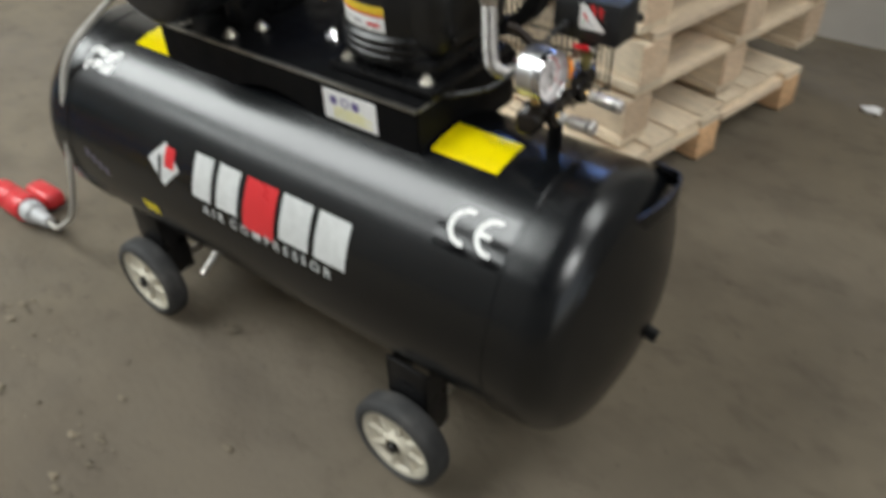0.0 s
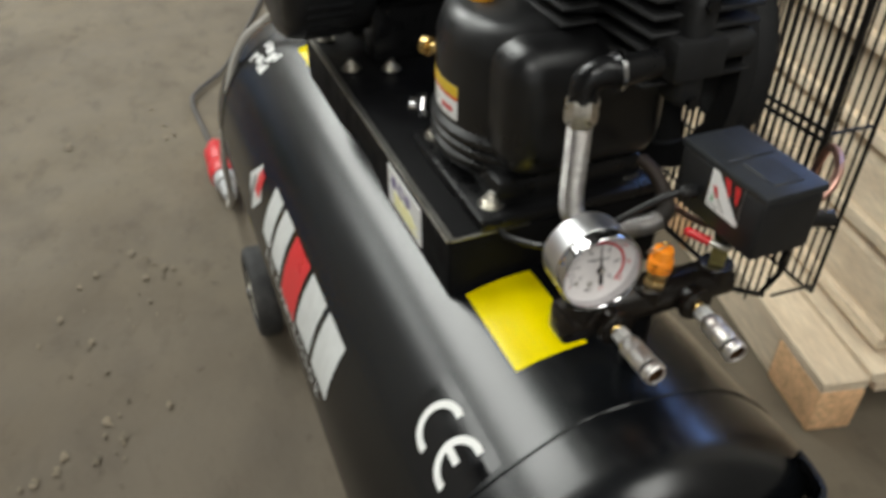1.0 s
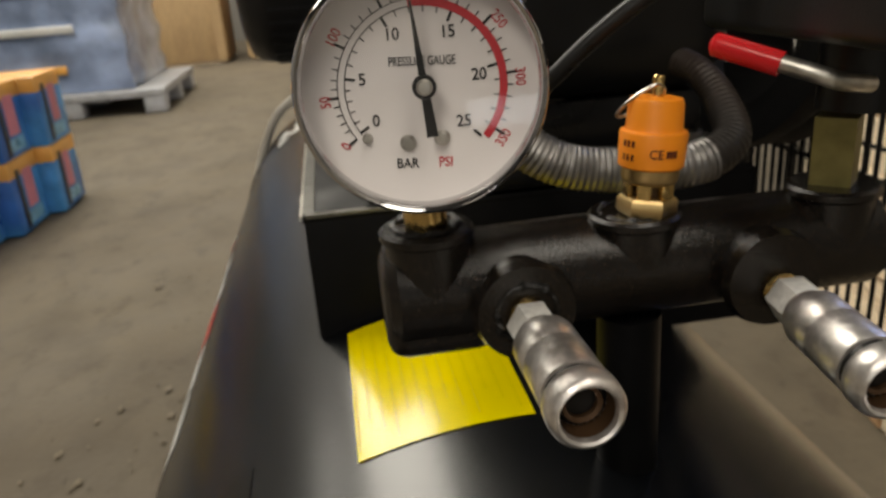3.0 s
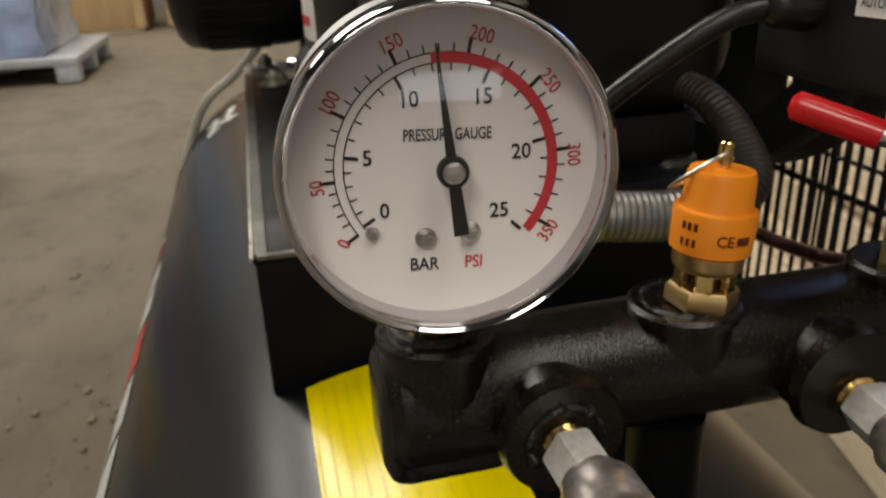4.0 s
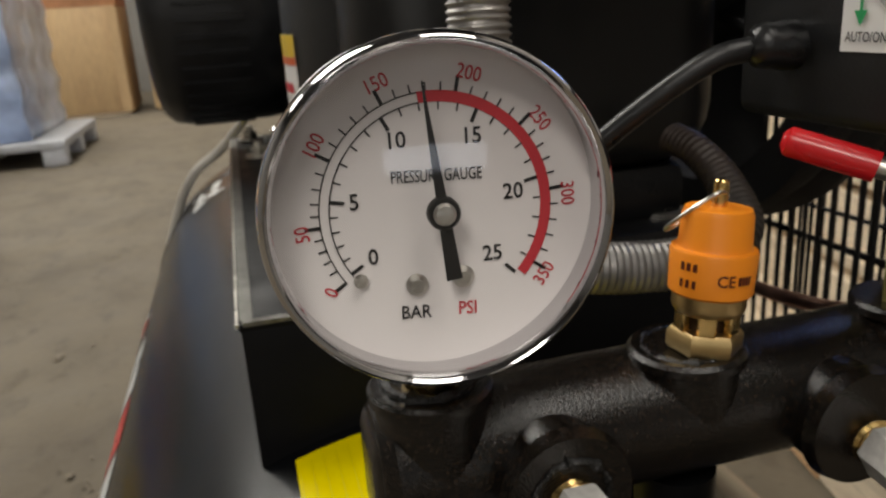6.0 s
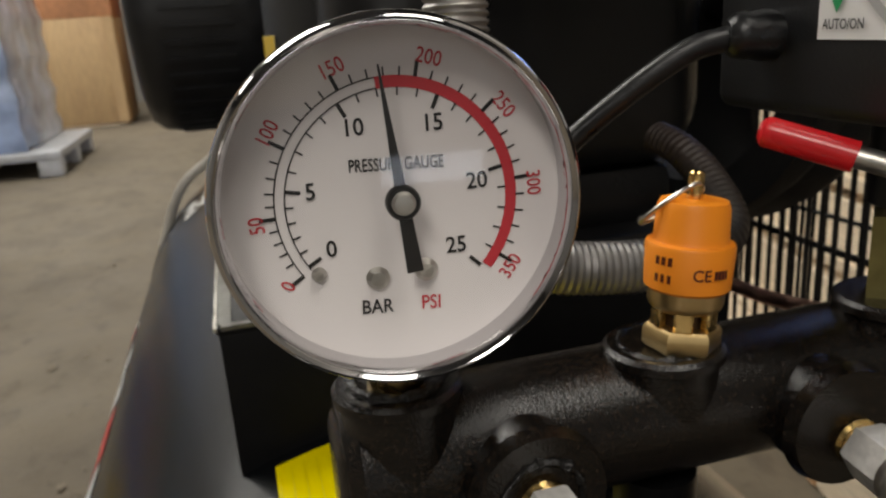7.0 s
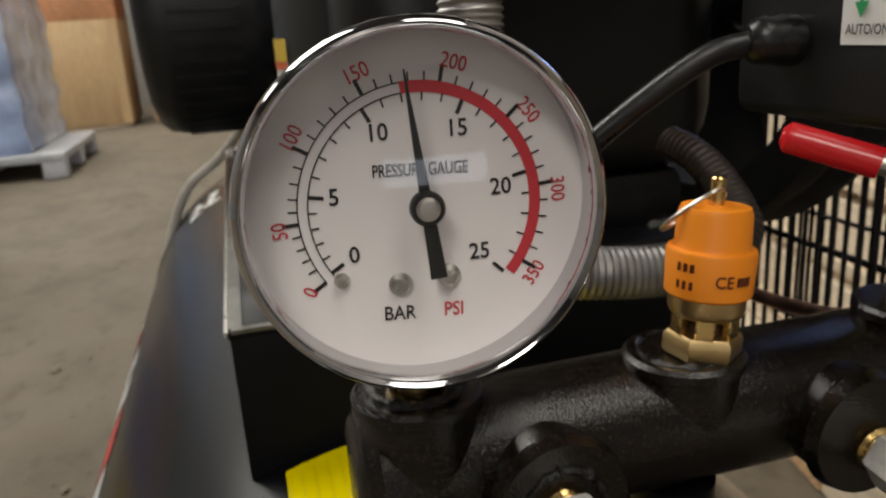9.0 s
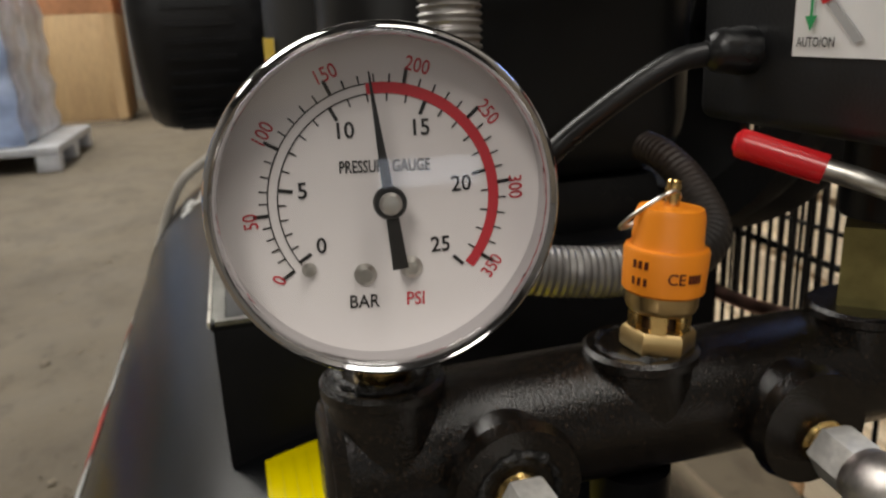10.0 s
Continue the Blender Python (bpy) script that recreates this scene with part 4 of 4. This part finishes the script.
for h0, h1 in ((0.0027, 0.0031),):
    ring = [tip - across * 0.00015, tip + across * 0.00015, across * 0.0011, tail + across * 0.0015, tail - across * 0.0015, -across * 0.0011]
    lo, hi = [bm.verts.new(v + Vector((0, 0, h0))) for v in ring], [bm.verts.new(v + Vector((0, 0, h1))) for v in ring]
    bm.faces.new(hi)
    bm.faces.new(lo[::-1])
    for k in range(6):
        bm.faces.new((lo[k], lo[(k + 1) % 6], hi[(k + 1) % 6], hi[k]))
HUB = GM @ pose(0.0008, 0, 0)
part("needle", laid(bm, HUB), INK, gauge, "black needle", 0)
part("needle_boss", lathe(bmesh.new(), [(0, 0.0040), (0.0028, 0.0040), (0.0031, 0.0036), (0.0031, 0.0020), (0, 0.0020)], HUB, 28), INK, gauge)
part("needle_hub", lathe(bmesh.new(), [(0, 0.0049), (0.0016, 0.0048), (0.0021, 0.0043), (0.0021, 0.0038), (0, 0.0038)], HUB, 28), ZINC, gauge, "bright needle hub")
bm = turned([(0, 0), (0.0065, 0), (0.0065, 0.02), (0, 0.02)], (0.4575, -0.0855, 0.664), (0, 0, 1), 24)
part("gauge_stem", bm, BRASS, gauge, "brass stem")

# safety valve
VB, VD = Vector((0.4600, -0.0181, 0.6627)), Vector((-0.01, 0.08, 1)).normalized()
VM = frame_of(VB, VD) @ Matrix.Scale(1.10, 4)
valve = part("safety_valve", lathe(bmesh.new(), [(0, 0.0), (0.0074, 0.0), (0.0082, 0.001), (0.0082, 0.0042), (0.0074, 0.0052), (0.0056, 0.0054), (0, 0.0054)], VM, 6), SATINBRASS, comp, "orange-capped brass safety valve with pull ring")
part("valve_core", lathe(bmesh.new(), [(0, 0.0050), (0.0046, 0.0050), (0.0046, 0.0105), (0, 0.0105)], VM, 20), OLDBRASS, valve, "dark brass core behind the slots")
for k in range(6):
    m = VM @ Matrix.Rotation(2 * math.pi * k / 6 + 0.35, 4, "Z")
    part("cage_post", one_block(0.0048, 0.0068, -0.0019, 0.0019, 0.0050, 0.0098, bevel=0.0004, seg=1, m=m), BRASS, valve)
part("valve_collar", lathe(bmesh.new(), [(0, 0.0088), (0.0064, 0.0088), (0.0074, 0.0096), (0.0078, 0.0106), (0.0078, 0.0140), (0, 0.0140)], VM, 32), SATINBRASS, valve, "round brass collar")
part("valve_cap", lathe(bmesh.new(), [(0, 0.0134), (0.0082, 0.0134), (0.0088, 0.0140), (0.0091, 0.0226), (0.0088, 0.0233), (0.0079, 0.0236), (0.0076, 0.0243), (0.0073, 0.0305), (0.0068, 0.0318), (0.0055, 0.0321), (0, 0.0321)], VM, 48), ORANGE, valve, "orange plastic cap")
part("valve_pin", lathe(bmesh.new(), [(0, 0.0315), (0.0016, 0.0315), (0.0016, 0.0374), (0.0012, 0.0378), (0, 0.0378)], VM, 16), BRASS, valve, "brass pin")


def cap_text(words, size, ang, h, squeeze=0.9):
    bm = text_mesh(words, size, squeeze)
    for v in bm.verts:
        a = radians(ang) + v.co.x / 0.0090
        v.co = VM @ (Matrix.Rotation(a, 3, "Z") @ Vector((0.00925, 0, h + v.co.y)))
    return bm


def yaw_on(d):
    """The turn round the valve at which its face looks along d."""
    q = VM.to_3x3().inverted() @ Vector(d)
    return math.degrees(math.atan2(q.y, q.x))


ring_m = VM @ Matrix.Rotation(radians(yaw_on((0, -1, 0))), 4, "Z")
loop = []
for k in range(41):
    a = 2 * math.pi * k / 40
    u = 0.0060 * math.sin(a) + 0.0030
    back = 0.0020 - 0.0055 * (1 - math.cos(a))
    loop.append(ring_m @ Vector((u, back, 0.0358 + 0.75 * (back - 0.002) - 0.5 * max(u - 0.001, 0))))
part("pull_ring", tube(bmesh.new(), loop, 0.00055, 8), ZINC, valve, "thin steel pull ring")

face = yaw_on((0.93, -0.20, 0))
part("cap_print", cap_text("CE", 0.0034, face - 4, 0.0182), CAPINK, valve, "", 0)
for k in range(4):
    part("cap_print", cap_text("I", 0.0026, face + 14 + 5.0 * k, 0.0182, 2.2), CAPINK, valve, "", 0)
for k in range(3):
    part("cap_print", cap_text("I", 0.0024, face - 62 + 9 * k, 0.0204, 3.0), CAPINK, valve, "", 0)
    part("cap_print", cap_text("I", 0.0024, face - 62 + 9 * k, 0.0168, 2.6), CAPINK, valve, "", 0)

# pressure switch
SX0, SX1, SY0, SY1, SZ0, SZ1 = 0.4175, 0.512, 0.0178, 0.073, 0.7115, 0.768
bm = one_block(SX0, SX1, SY0, SY1, SZ0, SZ1 - 0.006, bevel=0.004, seg=3)
switch = part("pressure_switch", bm, MATT, comp, "black plastic pressure switch box")
bm = one_block(SX0 - 0.001, SX1 + 0.001, SY0 - 0.001, SY1 + 0.001, SZ1 - 0.007, SZ1, bevel=0.0022, seg=2)
block(bm, SX0 + 0.050, SX1 - 0.010, SY0 + 0.014, SY1 - 0.014, SZ1 - 0.001, SZ1 + 0.0012, 0.001, 1)
block(bm, SX0 + 0.042, SX0 + 0.045, SY0 + 0.006, SY1 - 0.006, SZ1 - 0.001, SZ1 + 0.0012, 0.0008, 1)
part("switch_lid", bm, SLATE, switch, "dark slate plastic lid")


# black hose stubs on the rear of the box
for x, z, reach in ((0.496, 0.728, 0.028), (0.470, 0.717, 0.016)):
    part("rear_stub", turned([(0, 0), (0.0085, 0), (0.0085, 0.010), (0.0070, 0.012), (0.0070, reach), (0.0060, reach + 0.001), (0, reach + 0.001)], (x, SY1 - 0.001, z), (0.25, 1, -0.12), 20), SHEATH, switch, "short black stub")


def face_y(pts, lift, mat, name, label=""):
    bm = bmesh.new()
    bm.faces.new([bm.verts.new((x, SY0 - lift, z)) for x, z in pts])
    part(name, bm, mat, switch, label, 0)


LX0, LX1, LZ0, LZ1 = 0.4560, 0.4915, 0.7298, 0.7640
face_y(((LX0, LZ0), (LX1, LZ0), (LX1, LZ1), (LX0, LZ1)), 0.0004, LABEL, "switch_label", "white switch label with red and green arrows")
face_y(((LX0 + 0.006, LZ1), (LX1, LZ1), (LX1, LZ0 + 0.004)), 0.0008, INK, "label_print")
face_y(((LX0 + 0.014, LZ1 - 0.002), (LX0 + 0.021, LZ1 - 0.002), (LX0 + 0.0235, LZ1 - 0.013), (LX0 + 0.0215, LZ1 - 0.016)), 0.0012, REDINK, "label_print", "red printed stripe")
face_y(((LX0 + 0.026, LZ1 - 0.003), (LX0 + 0.032, LZ1 - 0.003), (LX0 + 0.032, LZ1 - 0.018), (LX0 + 0.029, LZ1 - 0.016)), 0.0012, REDINK, "label_print", "red printed stripe")
face_y(((LX0 + 0.0045, LZ0 + 0.0195), (LX0 + 0.0085, LZ0 + 0.0205), (LX0 + 0.0125, LZ0 + 0.0125), (LX0 + 0.0095, LZ0 + 0.0113)), 0.0012, REDINK, "label_print", "red printed lever sign")
face_y(((LX0 + 0.0100, LZ0 + 0.0117), (LX0 + 0.0122, LZ0 + 0.0124), (LX0 + 0.0215, LZ0 + 0.0040), (LX0 + 0.0195, LZ0 + 0.0030)), 0.0010, GREYPLASTIC, "label_print", "grey printed lever sign")
face_y(((LX0 + 0.0053, LZ0 + 0.0125), (LX0 + 0.0062, LZ0 + 0.0125), (LX0 + 0.0062, LZ0 + 0.0085), (LX0 + 0.0053, LZ0 + 0.0085)), 0.0008, GREEN, "label_print", "green printed arrow")
face_y(((LX0 + 0.0039, LZ0 + 0.0090), (LX0 + 0.0077, LZ0 + 0.0090), (LX0 + 0.0058, LZ0 + 0.0056)), 0.0009, GREEN, "label_print", "green arrow head")
part("label_words", laid(text_mesh("AUTO/ON", 0.0031, 0.82), pose(LX0 + 0.0078, SY0 - 0.0009, LZ0 + 0.0032, 90, 0, 0)), INK, switch, "", 0)
part("cable_gland", turned([(0, -0.004), (0.0060, -0.004), (0.0062, 0.002), (0.0056, 0.0045), (0.0058, 0.006), (0.0052, 0.0085), (0.0036, 0.0100), (0, 0.0100)], (0.4395, SY0 - 0.001, 0.7308), (-0.25, -1, 0.05), 24), SHEATH, switch, "black cable gland")
lead = smooth_path([(0.437, SY0 - 0.009, 0.7308), (0.434, -0.003, 0.7275), (0.425, -0.022, 0.7125), (0.410, -0.043, 0.6893), (0.382, -0.070, 0.661), (0.340, -0.086, 0.645), (0.306, -0.080, 0.6300)], 10)
part("switch_cable", tube(bmesh.new(), lead, 0.0031, 14), SHEATH, switch, "black rubber cable")
bm = turned([(0, 0), (0.0085, 0), (0.0085, 0.022), (0, 0.022)], (0.4565, 0.046, 0.664), (0, 0, 1), 4)
part("switch_stem", bm, DULLBRASS, switch, "yellowish square fitting")
part("stem_collar", turned([(0, 0), (0.0125, 0), (0.0125, 0.026), (0, 0.026)], (0.4565, 0.052, 0.688), (0, 0, 1), 24), BLACK, switch)
rod = [Vector((0.4715, 0.0125, 0.7068)), Vector((0.4795, 0.0208, 0.7035)), Vector((0.4810, 0.0275, 0.7010)), Vector((0.4760, 0.0400, 0.6985))]
lever = part("switch_lever", tube(bmesh.new(), smooth_path(rod, 6), 0.0025, 12), ZINC, switch, "zinc lever with a red vinyl grip")
bm = bmesh.new()
gp = [Vector((0.4598, 0.0003, 0.7116)), Vector((0.4610, 0.0017, 0.7111)), Vector((0.4668, 0.0075, 0.7087)), Vector((0.4735, 0.0143, 0.7059))]
tube(bm, [gp[0] + (gp[1] - gp[0]) * 0.02] + smooth_path(gp, 6), lambda q: min(0.0035, 0.0016 + 1.4 * q), 16)
part("lever_grip", bm, REDVINYL, lever, "red vinyl grip")
copper = smooth_path([(0.498, 0.071, 0.735), (0.499, 0.092, 0.752), (0.480, 0.116, 0.760), (0.445, 0.144, 0.744), (0.420, 0.160, 0.680), (0.39, 0.145, 0.625), (0.345, 0.140, 0.603), (0.30, 0.135, 0.595), (0.26, 0.12, 0.60)], 10)
part("copper_tube", tube(bmesh.new(), copper, 0.0036, 10), COPPER, comp, "thin bent copper relief tube")

# ---- power cable over the far end, plugs on the floor ----
power = thing("power_cable", -0.9, -0.25, 0, "grey power cable with a red industrial plug on the floor", "cable")
far = smooth_path([(-0.36, -0.06, 0.70), (-0.42, -0.100, 0.640), (-0.470, -0.146, 0.585), (-0.482, -0.190, 0.550), (-0.496, -0.218, 0.500), (-0.496, -0.243, 0.430), (-0.500, -0.259, 0.363), (-0.515, -0.267, 0.300), (-0.560, -0.264, 0.222), (-0.625, -0.260, 0.135), (-0.685, -0.262, 0.085), (-0.732, -0.262, 0.056), (-0.772, -0.255, 0.043), (-0.800, -0.250, 0.038)], 10)
part("cable", tube(bmesh.new(), far, 0.0062, 12), GREYCABLE, power, "grey cable sheath")
PP, PD = Vector((-0.795, -0.250, 0.038)), Vector((-1, 0.01, 0.0))
plug = part("plug", turned([(0, 0), (0.014, 0), (0.018, 0.02), (0.020, 0.055), (0.027, 0.06), (0.029, 0.075), (0.029, 0.095), (0, 0.095)], PP, PD, 28), GREYPLASTIC, power, "grey cable end of the plug")
part("plug_body", turned([(0, 0.09), (0.033, 0.092), (0.036, 0.10), (0.036, 0.150), (0.032, 0.155), (0.034, 0.16), (0.034, 0.225), (0.026, 0.25), (0.018, 0.275), (0, 0.278)], PP, PD, 32), REDPLUG, power, "red plug and socket")
part("plug_lid", one_block(-0.985, -0.875, -0.212, -0.156, 0.006, 0.052, bevel=0.018, seg=3), REDPLUG, power, "red hinged socket lid")
dark = smooth_path([(-1.065, -0.248, 0.036), (-1.13, -0.256, 0.020), (-1.25, -0.262, 0.009), (-1.42, -0.268, 0.009), (-1.50, -0.235, 0.009), (-1.62, -0.145, 0.009), (-1.80, -0.065, 0.009), (-2.05, 0.03, 0.009), (-2.35, 0.15, 0.009), (-2.65, 0.33, 0.009), (-3.1, 0.70, 0.009)], 8)
part("extension_lead", tube(bmesh.new(), dark, 0.0068, 10), DARKCABLE, power, "dark extension lead")


# ---- pallets ----
def pallet(x, y, z, rz, bare):
    """A wooden pallet: three beams along x, deck boards across them; its corner at x, y."""
    LEN, WID = 1.20, 0.90
    p = thing("pallet", x, y, z, "weathered pale wooden pallet stacked beside the compressor", "pallet", "stack of pallets")
    if bare:
        for yy in (0.0, WID / 2 - 0.05, WID - 0.10):
            for xx in (0.0, LEN / 2 - 0.07, LEN - 0.14):
                part("block", one_block(x - xx - 0.135, x - xx + 0.003, y + yy - 0.001, y + yy + 0.083, z, z + 0.095, bevel=0.006, seg=2), BLOCK, p, "orange-brown chipboard block")
            part("long_board", one_block(x - LEN, x, y + yy, y + yy + 0.084, z + 0.0952, z + 0.117, bevel=0.002, seg=1), WOOD, p)
        part("beam", one_block(x - LEN + 0.137, x - 0.137, y + 0.004, y + 0.080, z, z + 0.0948, bevel=0.003, seg=1), WOOD, p)
        for xx in (0.0, LEN - 0.10):
            for y0, y1 in ((0.102, WID / 2 - 0.052), (WID / 2 + 0.052, WID - 0.102)):
                part("end_board", one_block(x - xx - 0.10, x - xx - 0.003, y + y0, y + y1, z + 0.0800, z + 0.1025, bevel=0.002, seg=1), WOODY, p)
    else:
        for yy in (0.0, WID / 2 - 0.05, WID - 0.10):
            part("bottom_board", one_block(x - LEN, x - 0.004, y + yy, y + yy + 0.10, z, z + 0.022, bevel=0.002, seg=1), WOOD, p)
            part("beam", one_block(x - LEN + 0.003, x, y + yy + (0.016 if yy == 0.0 else 0.003), y + yy + 0.097, z + 0.022, z + 0.120, bevel=0.003, seg=1), WOOD, p)
            part("beam_end", one_block(x - 0.002, x + 0.0025, y + yy + 0.004, y + yy + 0.096, z + 0.024, z + 0.118), PALEEND, p, "pale end grain")
    w = 0.13
    for k in range(8):
        xx = k * (LEN - w) / 7 + random.uniform(-0.008, 0.008) * (0 < k < 7)
        back = y + WID + random.uniform(-0.008, 0.0)
        if not bare:
            part("deck_board", one_block(x - xx - w, x - xx, y + 0.035, back, z + 0.120, z + 0.142, bevel=0.002, seg=1), WOODY, p)
        elif k:
            part("deck_board", one_block(x - LEN, x - 0.004 * k, y + 0.088 + 0.110 * (k - 1), y + 0.186 + 0.110 * (k - 1), z + 0.1030, z + 0.125, bevel=0.002, seg=1), WOOD, p)
    p.matrix_basis = pose(x, y, z, 0, 0, rz)


for k in range(7):
    pallet(0.268 + random.uniform(-0.012, 0.012) * (k > 0), 0.560 + (0.102 + random.uniform(-0.02, 0.02)) * (k > 0), 0.1435 * k, -13.5 + random.uniform(-0.8, 0.8), 0.105 if k == 0 else 0.0)


# ---- cartons and stacked goods ----
def carton(x0, x1, y0, y1, z0, z1, seed):
    r = random.Random(seed)
    c = thing("carton", (x0 + x1) / 2, (y0 + y1) / 2, z0, "blue and orange printed carton in a stack", "carton", "stack of cartons")
    part("carton_body", one_block(x0, x1, y0, y1, z0, z1, bevel=0.006, seg=2), CARTONBLUE, c)
    part("carton_top", one_block(x0 - 0.001, x1 + 0.001, y0 - 0.001, y1 + 0.001, z1 - 0.055, z1 + 0.002, bevel=0.005, seg=2), CARTONORANGE, c, "orange printed top")
    part("printed_panel", one_block(x0 + 0.06 + 0.04 * r.random(), x0 + 0.13 + 0.04 * r.random(), y1 - 0.001, y1 + 0.002, z0 + 0.07, z1 - 0.04), CARTONPINK, c, "pink printed panel")
    part("printed_panel", one_block(x0 + 0.05, x1 - 0.07, y1 - 0.001, y1 + 0.0015, z0 + 0.02, z0 + 0.06), material("pale blue print", (0.22, 0.50, 0.66), 0.35, var=0.3, scale=30), c, "pale blue printed panel")
    part("printed_panel", one_block(x1 - 0.075, x1 - 0.045, y1 - 0.001, y1 + 0.0025, z0 + 0.01, z1 - 0.03), INK, c, "dark printed stripe")
    return c


for lv in range(2):
    for i in range(3):
        for j in range(2):
            x1 = -1.62 - 0.255 * i
            y1 = -1.215 + 0.055 * i - 0.36 * j
            carton(x1 - 0.25, x1, y1 - 0.355, y1, 0.004 + 0.242 * lv, 0.004 + 0.242 * lv + 0.239, 10 * lv + 3 * i + j)
part("yellow_end", one_block(-1.619, -1.612, -1.60, -1.23, 0.01, 0.21, bevel=0.002), CARTONYELLOW, bpy.data.objects["carton"], "yellow printed end")


def wrapped_goods(x, y, z, sx, sy, sz, seed, top):
    g = thing("wrapped_goods", x, y, z, "shrink-wrapped blue and white goods on a grey pallet", "goods", "wrapped goods")
    bm = bmesh.new()
    bmesh.ops.create_cube(bm, size=1.0)
    bmesh.ops.subdivide_edges(bm, edges=bm.edges[:], cuts=14, use_grid_fill=True)
    for v in bm.verts:
        v.co = Vector((x + v.co.x * sx, y + v.co.y * sy, z + (v.co.z + 0.5) * sz))
        q = noise.noise_vector(v.co * 6 + Vector((seed, 0, 0))) * 0.020
        bulge = 0.012 * math.sin((v.co.z - z) * 2 * math.pi / 0.24)
        v.co += q + Vector(((v.co.x - x) / sx, (v.co.y - y) / sy, 0)) * bulge * 2
        v.co.z = max(v.co.z, z + 0.002)
    part("wrapped_load", bm, WRAP, g)
    for k in range(4):
        zz = z + 0.12 + 0.24 * k
        part("printed_panel", one_block(x + sx / 2 - 0.01, x + sx / 2 + 0.028, y - sy * 0.42, y + sy * (0.1 + 0.1 * (k % 2)), zz, zz + 0.05, bevel=0.01), (CARTONORANGE, WHITE, CARTONBLUE, WHITE)[k], g)
    return g


def grey_pallet(x, y, sx, sy):
    p = thing("plastic_pallet", x, y, 0, "grey plastic pallet under wrapped goods", "pallet", "plastic pallets")
    part("deck", one_block(x - sx / 2, x + sx / 2, y - sy / 2, y + sy / 2, 0.10, 0.15, bevel=0.008), GREYPALLET, p)
    for i in (-1, 0, 1):
        for j in (-1, 0, 1):
            part("foot", one_block(x + i * (sx / 2 - 0.07) - 0.065, x + i * (sx / 2 - 0.07) + 0.065, y + j * (sy / 2 - 0.07) - 0.065, y + j * (sy / 2 - 0.07) + 0.065, 0.0, 0.102, bevel=0.006), GREYPALLET, p)


grey_pallet(-4.95, -1.72, 1.2, 1.15)
wrapped_goods(-4.98, -1.80, 0.152, 1.1, 0.92, 1.15, 3, 0)
grey_pallet(-4.95, -2.95, 1.2, 1.15)
wrapped_goods(-4.95, -2.95, 0.152, 1.1, 1.0, 1.1, 8, 0)
drum = thing("green_bundle", -3.4, -2.1, 0, "dark green wrapped bundle behind the cartons", "bundle")
part("bundle_body", turned([(0, 0), (0.33, 0), (0.36, 0.05), (0.36, 0.85), (0.33, 0.92), (0, 0.94)], (-3.4, -2.15, 0), (0, 0, 1), 32), FOLIAGE, drum)


def crate(x, y, w, d, h):
    c = thing("plywood_crate", x, y, 0, "tall tan plywood crate standing on the floor", "crate", "crates")
    part("crate_body", one_block(x - d / 2, x + d / 2, y - w / 2, y + w / 2, 0.03, h, bevel=0.006), PLY, c)
    for yy in (y - w / 2 + 0.05, y + w / 2 - 0.05):
        part("batten", one_block(x + d / 2 - 0.002, x + d / 2 + 0.022, yy - 0.045, yy + 0.045, 0.03, h, bevel=0.003, seg=1), PLY, c)
    part("skid", one_block(x - d / 2 + 0.02, x + d / 2 - 0.02, y - w / 2 + 0.03, y + w / 2 - 0.03, 0.0, 0.032), WOOD, c)
    part("crate_upper", one_block(x - d / 2, x + d / 2, y - w / 2, y + w / 2, h + 0.002, h + 0.62, bevel=0.006), RUSTBOARD, c, "reddish brown upper board")


crate(-7.55, -1.42, 0.72, 0.8, 0.98)
crate(-7.62, -0.45, 0.85, 0.8, 1.0)

# ---- grit and crumbs on the floor ----
bm = bmesh.new()
rg = random.Random(5)
# loose clods shed in heaps
CLUSTERS = ((-0.65, -0.46, 15), (-0.58, -0.60, 7), (-0.38, -0.59, 8), (-0.17, -0.55, 12), (-0.47, -0.51, 5), (-0.06, -0.66, 6), (-1.38, -0.89, 5))
spots = [(-0.182, -0.21, 0.013), (-0.128, -0.59, 0.006), (-1.28, -0.625, 0.010), (-0.208, -0.463, 0.005), (0.05, -0.42, 0.006)]
spots += [(rg.uniform(-2.4, 0.7), rg.uniform(-1.15, -0.22), rg.choice((0.002, 0.0025, 0.003, 0.004))) for _ in range(60)]
for cx, cy, many in CLUSTERS:
    spots += [(cx + rg.gauss(0, 0.045), cy + rg.gauss(0, 0.03), rg.choice((0.001, 0.0015, 0.002, 0.003, 0.004, 0.006))) for _ in range(many)]
spots += [(rg.uniform(-0.4, 1.2), rg.uniform(0.3, 1.5), rg.choice((0.002, 0.003))) for _ in range(40)]
for x, y, r in spots:
    made = bmesh.ops.create_icosphere(bm, subdivisions=2, radius=r)["verts"]
    for v in made:
        v.co *= rg.uniform(0.6, 1.3)
        v.co = Vector((x + v.co.x * 1.9, y + v.co.y * 1.2, v.co.z * 0.28 - r * 0.05))
tagged(part("floor_grit", bm, GRIT), "dull crumbs and grit strewn over the concrete floor", "grit", "", "stuff")
bm = bmesh.new()
made = bmesh.ops.create_icosphere(bm, subdivisions=2, radius=0.03)["verts"]
for v in made:
    v.co *= 0.75 + 0.8 * noise.noise(v.co * 60)
    v.co = Vector((0.68 + v.co.x * 1.3, 1.487 + v.co.y * 0.8, 0.006 + v.co.z * 0.3))
tagged(part("paper_scrap", bm, LABEL), "crumpled white paper scrap on the floor", "paper")
